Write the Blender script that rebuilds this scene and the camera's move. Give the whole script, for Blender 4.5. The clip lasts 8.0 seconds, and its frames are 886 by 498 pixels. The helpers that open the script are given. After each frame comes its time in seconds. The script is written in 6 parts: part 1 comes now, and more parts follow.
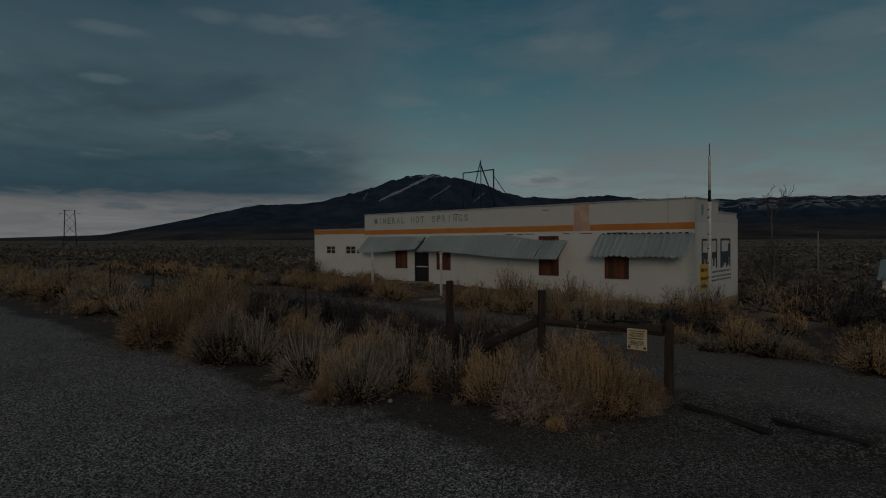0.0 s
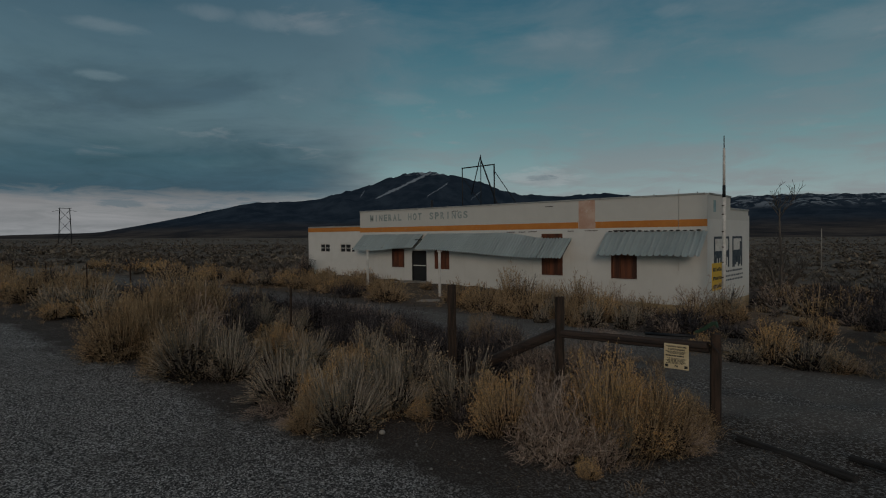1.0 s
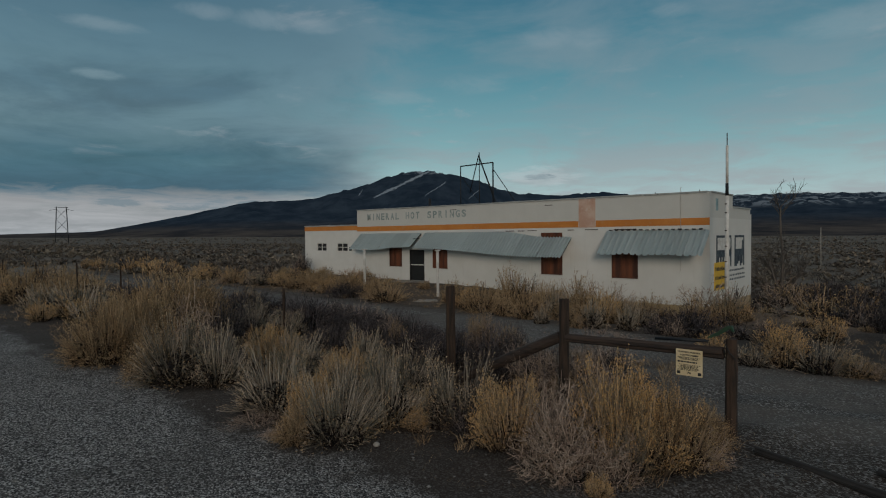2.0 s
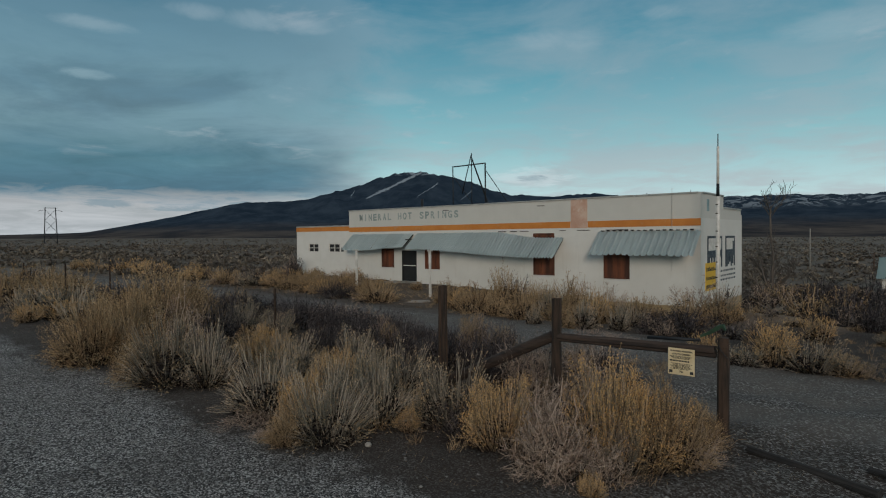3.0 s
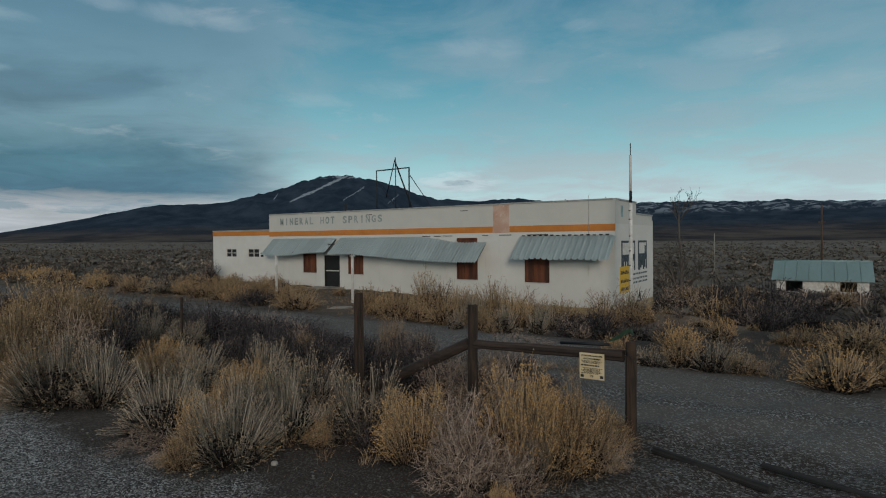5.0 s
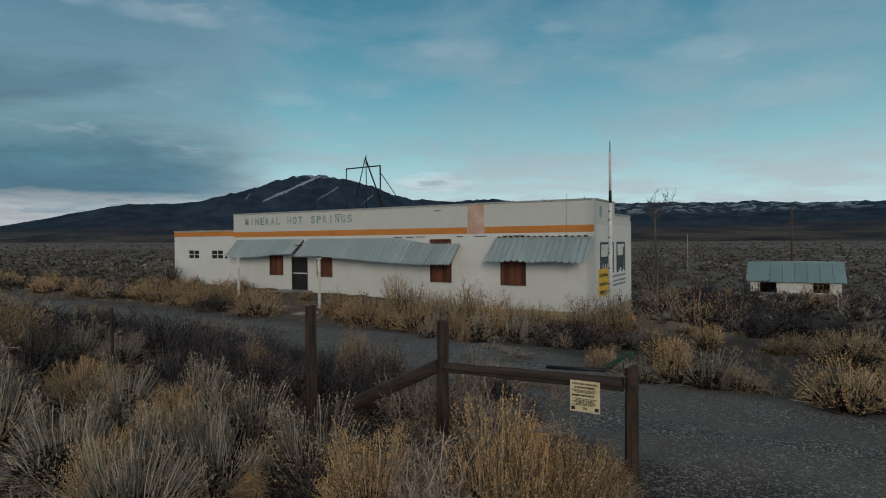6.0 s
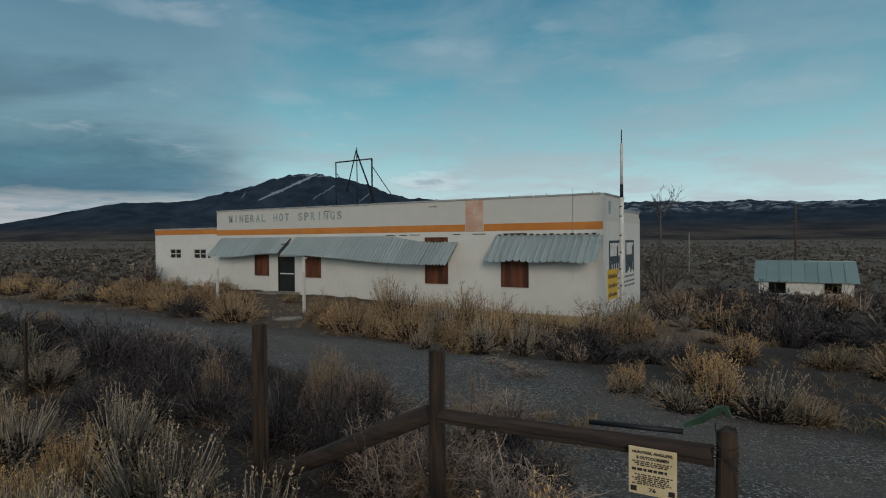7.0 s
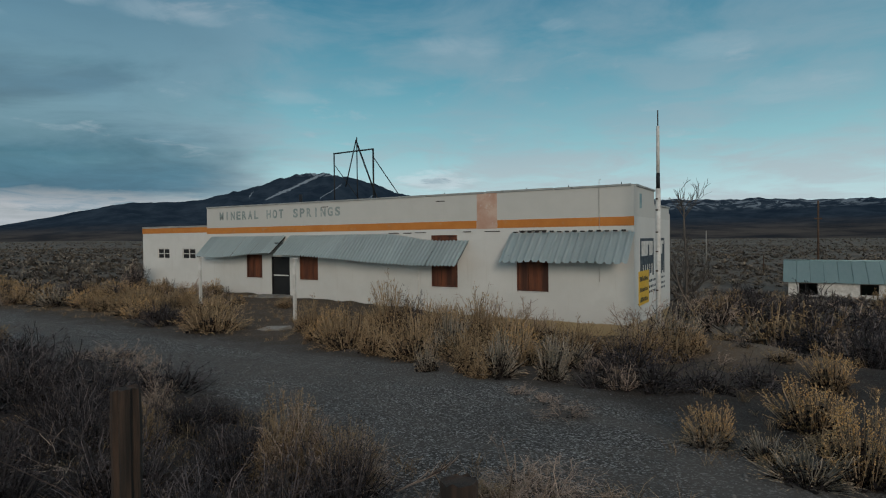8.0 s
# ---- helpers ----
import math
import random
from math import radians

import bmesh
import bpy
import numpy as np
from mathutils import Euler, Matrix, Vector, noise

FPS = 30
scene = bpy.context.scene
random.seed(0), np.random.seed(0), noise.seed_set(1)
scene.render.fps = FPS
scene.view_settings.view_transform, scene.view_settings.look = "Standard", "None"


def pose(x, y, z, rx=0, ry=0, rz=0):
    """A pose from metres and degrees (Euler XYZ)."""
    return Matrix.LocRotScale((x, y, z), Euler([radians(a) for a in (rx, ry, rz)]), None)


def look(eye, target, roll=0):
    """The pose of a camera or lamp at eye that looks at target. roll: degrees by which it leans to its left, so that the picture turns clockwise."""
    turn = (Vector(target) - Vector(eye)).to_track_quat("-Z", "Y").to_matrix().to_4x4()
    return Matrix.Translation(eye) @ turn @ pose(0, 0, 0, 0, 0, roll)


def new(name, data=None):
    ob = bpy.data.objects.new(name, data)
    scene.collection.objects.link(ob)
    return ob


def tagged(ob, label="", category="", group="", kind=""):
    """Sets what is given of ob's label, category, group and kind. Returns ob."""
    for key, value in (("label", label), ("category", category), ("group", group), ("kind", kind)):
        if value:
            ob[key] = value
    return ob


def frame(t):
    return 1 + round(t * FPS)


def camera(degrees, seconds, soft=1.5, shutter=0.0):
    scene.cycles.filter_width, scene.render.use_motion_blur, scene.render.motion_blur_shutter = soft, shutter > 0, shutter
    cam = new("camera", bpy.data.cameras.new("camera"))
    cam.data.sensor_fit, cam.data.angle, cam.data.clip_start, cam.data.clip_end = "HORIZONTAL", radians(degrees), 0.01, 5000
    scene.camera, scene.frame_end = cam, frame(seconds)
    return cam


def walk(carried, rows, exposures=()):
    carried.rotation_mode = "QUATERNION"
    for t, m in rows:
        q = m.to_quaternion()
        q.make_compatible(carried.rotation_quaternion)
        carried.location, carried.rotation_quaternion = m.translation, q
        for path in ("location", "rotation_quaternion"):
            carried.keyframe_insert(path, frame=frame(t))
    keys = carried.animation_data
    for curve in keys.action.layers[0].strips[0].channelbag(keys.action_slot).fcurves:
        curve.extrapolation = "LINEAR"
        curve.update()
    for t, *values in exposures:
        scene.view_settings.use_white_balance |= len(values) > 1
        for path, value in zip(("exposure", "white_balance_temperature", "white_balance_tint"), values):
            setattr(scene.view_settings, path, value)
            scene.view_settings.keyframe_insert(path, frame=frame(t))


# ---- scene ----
cam = camera(74.6, 8.0, soft=1.1)
PATH = [
    (0, (-0.063, 0.055, 3.17), (-1.392, 1.549, 3.138), -0.5),
    (0.5, (-0.665, 0.712, 3.178), (-1.99, 2.209, 3.143), -0.6),
    (1, (-1.189, 1.21, 3.179), (-2.511, 2.71, 3.139), -0.5),
    (1.5, (-1.465, 1.509, 3.185), (-2.784, 3.012, 3.142), -0.5),
    (3, (-1.547, 1.611, 3.149), (-2.844, 3.133, 3.109), -0.5),
    (3.5, (-1.477, 1.506, 3.133), (-2.74, 3.056, 3.096), -0.4),
    (4, (-1.42, 1.475, 3.107), (-2.632, 3.066, 3.073), -0.4),
    (4.5, (-1.418, 1.56, 3.138), (-2.571, 3.194, 3.107), -0.5),
    (6, (-2.173, 3.121, 3.24), (-3.196, 4.84, 3.212), -0.5),
    (6.5, (-2.695, 4.046, 3.18), (-3.711, 5.768, 3.15), -0.5),
    (7, (-3.332, 5.108, 3.209), (-4.344, 6.833, 3.177), -0.5),
    (7.5, (-4.093, 6.348, 3.229), (-5.108, 8.071, 3.195), -0.6),
    (8, (-4.981, 7.735, 3.165), (-6.013, 9.448, 3.13), -0.6),
]
# the film fades in from dark during its first seconds
FADE = [(0, -1.75, 6850, 14), (0.5, -1.4, 6800, 13), (1, -1.0, 6750, 13), (1.5, -0.72, 6700, 12), (2.2, -0.3, 6600, 11), (3, 0, 6550, 10), (6, 0, 6420, 10), (8, 0, 6420, 10)]
walk(cam, [(t, look(eye, target, roll)) for t, eye, target, roll in PATH], FADE)


# ---- world and sun ----
def link(tree, a, b):
    tree.links.new(a, b)


def node(tree, made, **values):
    """A node; values set its inputs, by name or as i0, i1."""
    n = tree.nodes.new(made)
    for key, value in values.items():
        if key == "operation":
            n.operation = value
        elif key == "blend":
            n.blend_type = value
        elif key == "kind":
            n.data_type = value
    for key, value in values.items():
        if key in ("operation", "blend", "kind"):
            continue
        slot = n.inputs[int(key[1:])] if key[0] == "i" and key[1:].isdigit() else n.inputs[key.replace("_", " ")]
        if isinstance(value, bpy.types.NodeSocket):
            tree.links.new(value, slot)
        else:
            slot.default_value = value
    return n


def calc(tree, op, a, b=0.0, c=0.0):
    return node(tree, "ShaderNodeMath", operation=op, i0=a, i1=b, i2=c).outputs[0]


def smooth(tree, value, low, high):
    n = node(tree, "ShaderNodeMapRange", Value=value, From_Min=low, From_Max=high)
    n.interpolation_type = "SMOOTHSTEP"
    return n.outputs[0]


def blend(tree, factor, a, b, how="MIX"):
    n = node(tree, "ShaderNodeMix", kind="RGBA", blend=how)
    for slot, value in ((0, factor), (6, a), (7, b)):
        if isinstance(value, bpy.types.NodeSocket):
            tree.links.new(value, n.inputs[slot])
        else:
            n.inputs[slot].default_value = value if slot == 0 else (*value[:3], 1)
    return n.outputs[2]


def ramp(tree, value, stops):
    n = node(tree, "ShaderNodeValToRGB", Fac=value)
    e = n.color_ramp.elements
    while len(e) < len(stops):
        e.new(0.5)
    for k, (at, colour) in zip(e, stops):
        k.position, k.color = at, (*colour, 1)
    return n.outputs[0]


def noise_of(tree, vector, scale, detail=4.0, rough=0.55, distortion=0.0):
    return node(tree, "ShaderNodeTexNoise", Vector=vector, Scale=scale, Detail=detail, Roughness=rough, Distortion=distortion).outputs[0]


SUN_FROM, SUN_HEIGHT = Vector((0.6, -0.8, 0)).normalized(), radians(14)
world = bpy.data.worlds.new("dusk_sky")
scene.world = world
world.use_nodes = True
wt = world.node_tree
wt.nodes.clear()
way = node(wt, "ShaderNodeTexCoord").outputs["Generated"]
sep = node(wt, "ShaderNodeSeparateXYZ", Vector=way)
dx, dy, dz = sep.outputs
sky = wt.nodes.new("ShaderNodeTexSky")
sky.sky_type, sky.sun_disc = "NISHITA", False
sky.sun_elevation, sky.sun_rotation = SUN_HEIGHT, math.atan2(SUN_FROM.x, SUN_FROM.y)
clear = blend(wt, 1.0, sky.outputs[0], (0.035, 0.06, 0.06), "MULTIPLY")
height = calc(wt, "MAXIMUM", dz, 0.0)
tint = ramp(wt, height, [(0.0, (0.64, 0.76, 0.79)), (0.06, (0.56, 0.73, 0.75)), (0.15, (0.30, 0.56, 0.595)), (0.25, (0.13, 0.37, 0.45)), (0.38, (0.04, 0.20, 0.30)), (0.48, (0.06, 0.18, 0.25)), (0.7, (0.42, 0.44, 0.45))])
base = blend(wt, 0.85, clear, tint)
# the sky beyond the wing of the building carries a low dark deck with a pale gap under it
deck = calc(wt, "ADD", height, 0.10)
plane = node(wt, "ShaderNodeCombineXYZ", X=calc(wt, "DIVIDE", dx, deck), Y=calc(wt, "DIVIDE", dy, deck), Z=0.0).outputs[0]
high_cloud = noise_of(wt, plane, 1.5, 9, 0.62, 0.5)
soft_cloud = noise_of(wt, plane, 0.6, 6, 0.55, 0.3)
side = smooth(wt, calc(wt, "ADD", calc(wt, "MULTIPLY", dx, -1.0), calc(wt, "MULTIPLY", soft_cloud, 0.25)), 0.79, 1.0)
veil = calc(wt, "ADD", calc(wt, "MULTIPLY", high_cloud, 0.55), calc(wt, "MULTIPLY", soft_cloud, 0.65))
veil = smooth(wt, calc(wt, "ADD", veil, calc(wt, "MULTIPLY", side, 0.05)), 0.51, 0.70)
cloudy = blend(wt, calc(wt, "MULTIPLY", veil, 0.85), base, ramp(wt, height, [(0.0, (0.52, 0.57, 0.59)), (0.1, (0.42, 0.50, 0.52)), (0.2, (0.28, 0.41, 0.46)), (0.40, (0.15, 0.28, 0.36)), (0.5, (0.2, 0.28, 0.33)), (0.7, (0.5, 0.5, 0.5))]))
mottle = node(wt, "ShaderNodeMapRange", Value=high_cloud, From_Min=0.3, From_Max=0.7, To_Min=0.80, To_Max=1.25).outputs[0]
lift = calc(wt, "ADD", height, calc(wt, "MULTIPLY", calc(wt, "SUBTRACT", high_cloud, 0.5), 0.06))
low_deck = ramp(wt, lift, [(0.0, (0.42, 0.45, 0.47)), (0.055, (0.42, 0.43, 0.44)), (0.078, (0.045, 0.135, 0.195)), (0.13, (0.062, 0.165, 0.22)), (0.19, (0.092, 0.175, 0.225)), (0.28, (0.058, 0.145, 0.21)), (0.4, (0.028, 0.115, 0.185)), (0.7, (0.4, 0.42, 0.43))])
low_deck = blend(wt, 1.0, low_deck, node(wt, "ShaderNodeCombineXYZ", X=mottle, Y=mottle, Z=mottle).outputs[0], "MULTIPLY")
grey = blend(wt, calc(wt, "MULTIPLY", side, calc(wt, "SUBTRACT", 0.9, calc(wt, "MULTIPLY", smooth(wt, height, 0.15, 0.36), 0.4))), cloudy, low_deck)
puff = smooth(wt, noise_of(wt, plane, 2.6, 8, 0.6, 0.35), 0.58, 0.74)
puff = calc(wt, "MULTIPLY", calc(wt, "MULTIPLY", puff, smooth(wt, height, 0.08, 0.2)), 0.42)
grey = blend(wt, puff, grey, ramp(wt, height, [(0.0, (0.60, 0.60, 0.61)), (0.25, (0.42, 0.48, 0.52)), (0.45, (0.36, 0.41, 0.46)), (0.7, (0.5, 0.5, 0.5))]))
# a thin uneven sheet of cloud across the middle of the sky
sheet = smooth(wt, noise_of(wt, plane, 0.95, 7, 0.6, 0.6), 0.36, 0.62)
sheet = calc(wt, "MULTIPLY", sheet, calc(wt, "MULTIPLY", smooth(wt, height, 0.10, 0.20), calc(wt, "SUBTRACT", 1.0, smooth(wt, height, 0.27, 0.37))))
grey = blend(wt, calc(wt, "MULTIPLY", sheet, 0.55), grey, ramp(wt, height, [(0.0, (0.42, 0.55, 0.57)), (0.2, (0.235, 0.40, 0.46)), (0.32, (0.15, 0.285, 0.36))]))
turn = calc(wt, "DEGREES", calc(wt, "ARCTAN2", dy, dx))
rise = calc(wt, "DEGREES", calc(wt, "ARCSINE", dz))
fray = calc(wt, "MULTIPLY", calc(wt, "SUBTRACT", noise_of(wt, plane, 3.0, 8, 0.68, 0.5), 0.5), 7.0)


def cloudlets(rows, low, high):
    """Small clouds at a bearing and a height, each with its half width and half height in degrees."""
    cover = 0.0
    for at, up, wide, tall in rows:
        u = calc(wt, "DIVIDE", calc(wt, "SUBTRACT", turn, at), wide)
        v = calc(wt, "DIVIDE", calc(wt, "SUBTRACT", rise, up), tall)
        q = calc(wt, "ADD", calc(wt, "ADD", calc(wt, "MULTIPLY", u, u), calc(wt, "MULTIPLY", v, v)), fray)
        cover = calc(wt, "MAXIMUM", cover, calc(wt, "SUBTRACT", 1.0, smooth(wt, q, low, high)))
    return cover


puffs = cloudlets([(120.3, 18.2, 2.2, 0.7), (117.0, 18.0, 1.8, 0.7), (109.8, 19.6, 1.6, 0.5), (147.8, 19.6, 2.2, 0.6), (153.0, 19.8, 1.8, 0.5), (143.4, 19.4, 1.9, 0.5), (161.1, 17.6, 2.4, 0.4), (96.4, 16.5, 3.0, 0.8), (90.4, 12.2, 4.0, 0.8), (161.6, 13.7, 1.4, 0.3), (128.0, 14.5, 3.0, 0.7), (135.2, 13.2, 2.6, 0.6)], -0.9, 2.6)
grey = blend(wt, calc(wt, "MULTIPLY", puffs, 0.5), grey, ramp(wt, height, [(0.0, (0.50, 0.58, 0.60)), (0.22, (0.31, 0.45, 0.50)), (0.34, (0.30, 0.40, 0.46))]))
bright = cloudlets([(121.5, 5.8, 3.2, 0.9)], -0.2, 1.6)
grey = blend(wt, calc(wt, "MULTIPLY", bright, 0.4), grey, (0.66, 0.73, 0.75))
flats = cloudlets([(160.3, 3.25, 2.3, 0.42), (147.3, 4.4, 1.7, 0.30), (153.7, 2.85, 3.4, 0.28), (121.5, 5.65, 1.4, 0.34), (143.0, 3.95, 2.2, 0.22), (150.4, 3.7, 0.7, 0.18), (149.5, 3.3, 1.6, 0.2)], -0.2, 1.3)
sky_colour = blend(wt, calc(wt, "MULTIPLY", flats, 0.6), grey, (0.17, 0.265, 0.32))
sky_colour = blend(wt, 1.0, sky_colour, (0.975, 1.0, 1.025), "MULTIPLY")
back = node(wt, "ShaderNodeBackground", Color=sky_colour, Strength=1.0)
link(wt, back.outputs[0], node(wt, "ShaderNodeOutputWorld").inputs[0])

sun = new("sun", bpy.data.lights.new("sun", "SUN"))
sun.data.energy, sun.data.angle, sun.data.color = 1.3, radians(18), (1.0, 0.84, 0.68)
sun.matrix_world = look(SUN_FROM * 50 * math.cos(SUN_HEIGHT) + Vector((0, 0, 50 * math.sin(SUN_HEIGHT))), (0, 0, 0))


# ---- materials ----
def material(name):
    m = bpy.data.materials.new(name)
    m.use_nodes = True
    t = m.node_tree
    return m, t, t.nodes["Principled BSDF"]


def bump(t, shader, value, strength=0.4, distance=0.01):
    link(t, node(t, "ShaderNodeBump", Height=value, Strength=strength, Distance=distance).outputs[0], shader.inputs["Normal"])


def place(t):
    return node(t, "ShaderNodeNewGeometry").outputs["Position"]


def stretched(t, vector, sx, sy, sz):
    n = node(t, "ShaderNodeMapping", Vector=vector)
    n.inputs["Scale"].default_value = (sx, sy, sz)
    return n.outputs[0]


def worn(name, low, high, scale, rough=0.85, metal=0.0, grain=60.0, relief=0.3, stain=None, stretch=(1, 1, 1), amount=0.5):
    """A surface with two scales of tone, an optional stain colour and fine relief."""
    m, t, s = material(name)
    p = stretched(t, place(t), *stretch)
    big, fine = noise_of(t, p, scale, 5, 0.6), noise_of(t, p, grain, 4, 0.6)
    c = blend(t, smooth(t, big, 0.3, 0.7), low, high)
    c = blend(t, calc(t, "MULTIPLY", fine, 0.45), c, [v * 0.55 for v in low])
    if stain:
        c = blend(t, calc(t, "MULTIPLY", smooth(t, noise_of(t, p, scale * 2.3, 6, 0.65), 0.56, 0.72), amount), c, stain)
    link(t, c, s.inputs["Base Color"])
    s.inputs["Roughness"].default_value, s.inputs["Metallic"].default_value = rough, metal
    bump(t, s, fine, relief, 0.006)
    return m


def plant(name, colours, rough=0.9, second=None):
    """Dry plant matter: each stem or clump takes its own tone; whole brooms drift to a second colour."""
    m, t, s = material(name)
    r = node(t, "ShaderNodeNewGeometry").outputs["Random Per Island"]
    c = ramp(t, r, [(i / (len(colours) - 1), c) for i, c in enumerate(colours)])
    o = node(t, "ShaderNodeObjectInfo").outputs["Random"]
    if second:
        patch = smooth(t, noise_of(t, place(t), 2.6, 2, 0.5), 0.50, 0.62)
        c = blend(t, calc(t, "MULTIPLY", patch, 0.62), c, second)
    c = blend(t, calc(t, "MULTIPLY", o, 0.3), c, [v * 0.6 for v in colours[0]])
    link(t, c, s.inputs["Base Color"])
    s.inputs["Roughness"].default_value = rough
    s.inputs["Specular IOR Level"].default_value = 0.15
    return m


def ground_material():
    m, t, s = material("desert_ground")
    p = place(t)
    x, y, z = node(t, "ShaderNodeSeparateXYZ", Vector=p).outputs
    wob = calc(t, "MULTIPLY", calc(t, "SUBTRACT", noise_of(t, p, 0.9, 5, 0.6), 0.5), 2.2)
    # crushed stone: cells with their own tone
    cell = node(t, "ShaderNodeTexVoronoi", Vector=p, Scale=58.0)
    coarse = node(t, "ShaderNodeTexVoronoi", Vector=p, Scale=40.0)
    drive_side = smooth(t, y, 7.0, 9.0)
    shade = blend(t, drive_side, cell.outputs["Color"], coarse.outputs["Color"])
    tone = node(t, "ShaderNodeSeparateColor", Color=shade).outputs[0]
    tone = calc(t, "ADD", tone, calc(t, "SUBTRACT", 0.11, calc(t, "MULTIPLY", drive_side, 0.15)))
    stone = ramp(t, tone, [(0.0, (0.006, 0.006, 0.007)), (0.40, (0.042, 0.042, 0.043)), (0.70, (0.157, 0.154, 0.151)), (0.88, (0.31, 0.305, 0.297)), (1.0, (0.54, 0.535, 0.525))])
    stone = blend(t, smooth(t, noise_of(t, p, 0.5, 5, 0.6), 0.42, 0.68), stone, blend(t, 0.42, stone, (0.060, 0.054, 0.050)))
    soil = blend(t, noise_of(t, p, 1.7, 6, 0.65), (0.016, 0.012, 0.010), (0.050, 0.037, 0.029))
    soil = blend(t, calc(t, "MULTIPLY", noise_of(t, p, 45.0, 5, 0.7), 0.6), soil, (0.026, 0.020, 0.016))
    # the plain: grey sage cover with bare tan streaks
    far = stretched(t, p, 0.012, 0.03, 0.0)
    sage = blend(t, noise_of(t, p, 0.35, 6, 0.7), (0.050, 0.042, 0.036), (0.135, 0.112, 0.089))
    sage = blend(t, smooth(t, noise_of(t, far, 1.0, 6, 0.6), 0.55, 0.7), sage, (0.225, 0.188, 0.146))
    heap = None
    for hx, hy, wx, wy in ((-6.4, 25.6, 3.2, 1.8), (4.5, 33.0, 5.5, 2.2)):
        u, v = calc(t, "DIVIDE", calc(t, "SUBTRACT", x, hx), wx), calc(t, "DIVIDE", calc(t, "SUBTRACT", y, hy), wy)
        q = calc(t, "SUBTRACT", 1.0, smooth(t, calc(t, "ADD", calc(t, "ADD", calc(t, "MULTIPLY", u, u), calc(t, "MULTIPLY", v, v)), calc(t, "MULTIPLY", wob, 0.4)), 0.3, 1.1))
        heap = q if heap is None else calc(t, "MAXIMUM", heap, q)
    soil = blend(t, calc(t, "MULTIPLY", heap, 0.8), soil, blend(t, noise_of(t, p, 6.0, 5, 0.65), (0.10, 0.07, 0.05), (0.24, 0.18, 0.125)))
    yard = calc(t, "MULTIPLY", smooth(t, calc(t, "ADD", y, wob), 19.0, 21.5), calc(t, "SUBTRACT", 1.0, smooth(t, x, -8.0, -4.0)))
    soil = blend(t, calc(t, "MULTIPLY", yard, 0.7), soil, blend(t, noise_of(t, p, 3.0, 6, 0.65), (0.055, 0.041, 0.030), (0.125, 0.095, 0.066)))
    yw = calc(t, "ADD", y, wob)
    road = calc(t, "SUBTRACT", 1.0, smooth(t, yw, 5.3, 6.2))
    right = smooth(t, calc(t, "ADD", x, wob), -17.0, -4.5)
    near_edge = calc(t, "SUBTRACT", 15.5, calc(t, "MULTIPLY", right, 5.0))
    far_edge = calc(t, "SUBTRACT", 19.8, calc(t, "MULTIPLY", smooth(t, x, -12.0, 0.0), 4.6))
    drive = calc(t, "MULTIPLY", smooth(t, calc(t, "SUBTRACT", yw, near_edge), -0.5, 0.7), calc(t, "SUBTRACT", 1.0, smooth(t, calc(t, "SUBTRACT", yw, far_edge), -1.8, 1.2)))
    gate = calc(t, "MULTIPLY", smooth(t, calc(t, "ADD", x, wob), -5.2, -2.6), calc(t, "SUBTRACT", 1.0, smooth(t, y, 12.0, 14.0)))
    sparse = calc(t, "MULTIPLY", smooth(t, tone, 0.35, 0.6), calc(t, "ADD", 0.13, calc(t, "MULTIPLY", gate, 0.42)))
    # wheel tracks of the drive are packed earth, with stones in lanes beside them
    lanes = smooth(t, noise_of(t, stretched(t, p, 0.16, 0.75, 0), 1.0, 4, 0.6), 0.40, 0.60)
    packed = blend(t, noise_of(t, p, 2.2, 6, 0.65), (0.066, 0.059, 0.053), (0.118, 0.106, 0.095))
    soil = blend(t, drive, soil, packed)
    drive = calc(t, "MULTIPLY", drive, calc(t, "ADD", calc(t, "MULTIPLY", smooth(t, tone, 0.45, 0.6), 0.35), calc(t, "MULTIPLY", lanes, 0.6)))
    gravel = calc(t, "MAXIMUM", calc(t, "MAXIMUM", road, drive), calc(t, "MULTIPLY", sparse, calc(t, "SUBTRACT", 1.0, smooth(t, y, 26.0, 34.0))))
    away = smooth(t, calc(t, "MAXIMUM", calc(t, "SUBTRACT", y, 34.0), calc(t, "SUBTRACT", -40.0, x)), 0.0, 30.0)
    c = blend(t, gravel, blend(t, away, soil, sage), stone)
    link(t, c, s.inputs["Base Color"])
    s.inputs["Roughness"].default_value = 0.93
    s.inputs["Specular IOR Level"].default_value = 0.25
    dome = calc(t, "SUBTRACT", 1.0, blend(t, drive_side, cell.outputs["Distance"], coarse.outputs["Distance"]))
    h = calc(t, "ADD", calc(t, "MULTIPLY", dome, gravel), calc(t, "MULTIPLY", noise_of(t, p, 22.0, 6, 0.7), 0.8))
    bump(t, s, h, 0.9, 0.03)
    return m


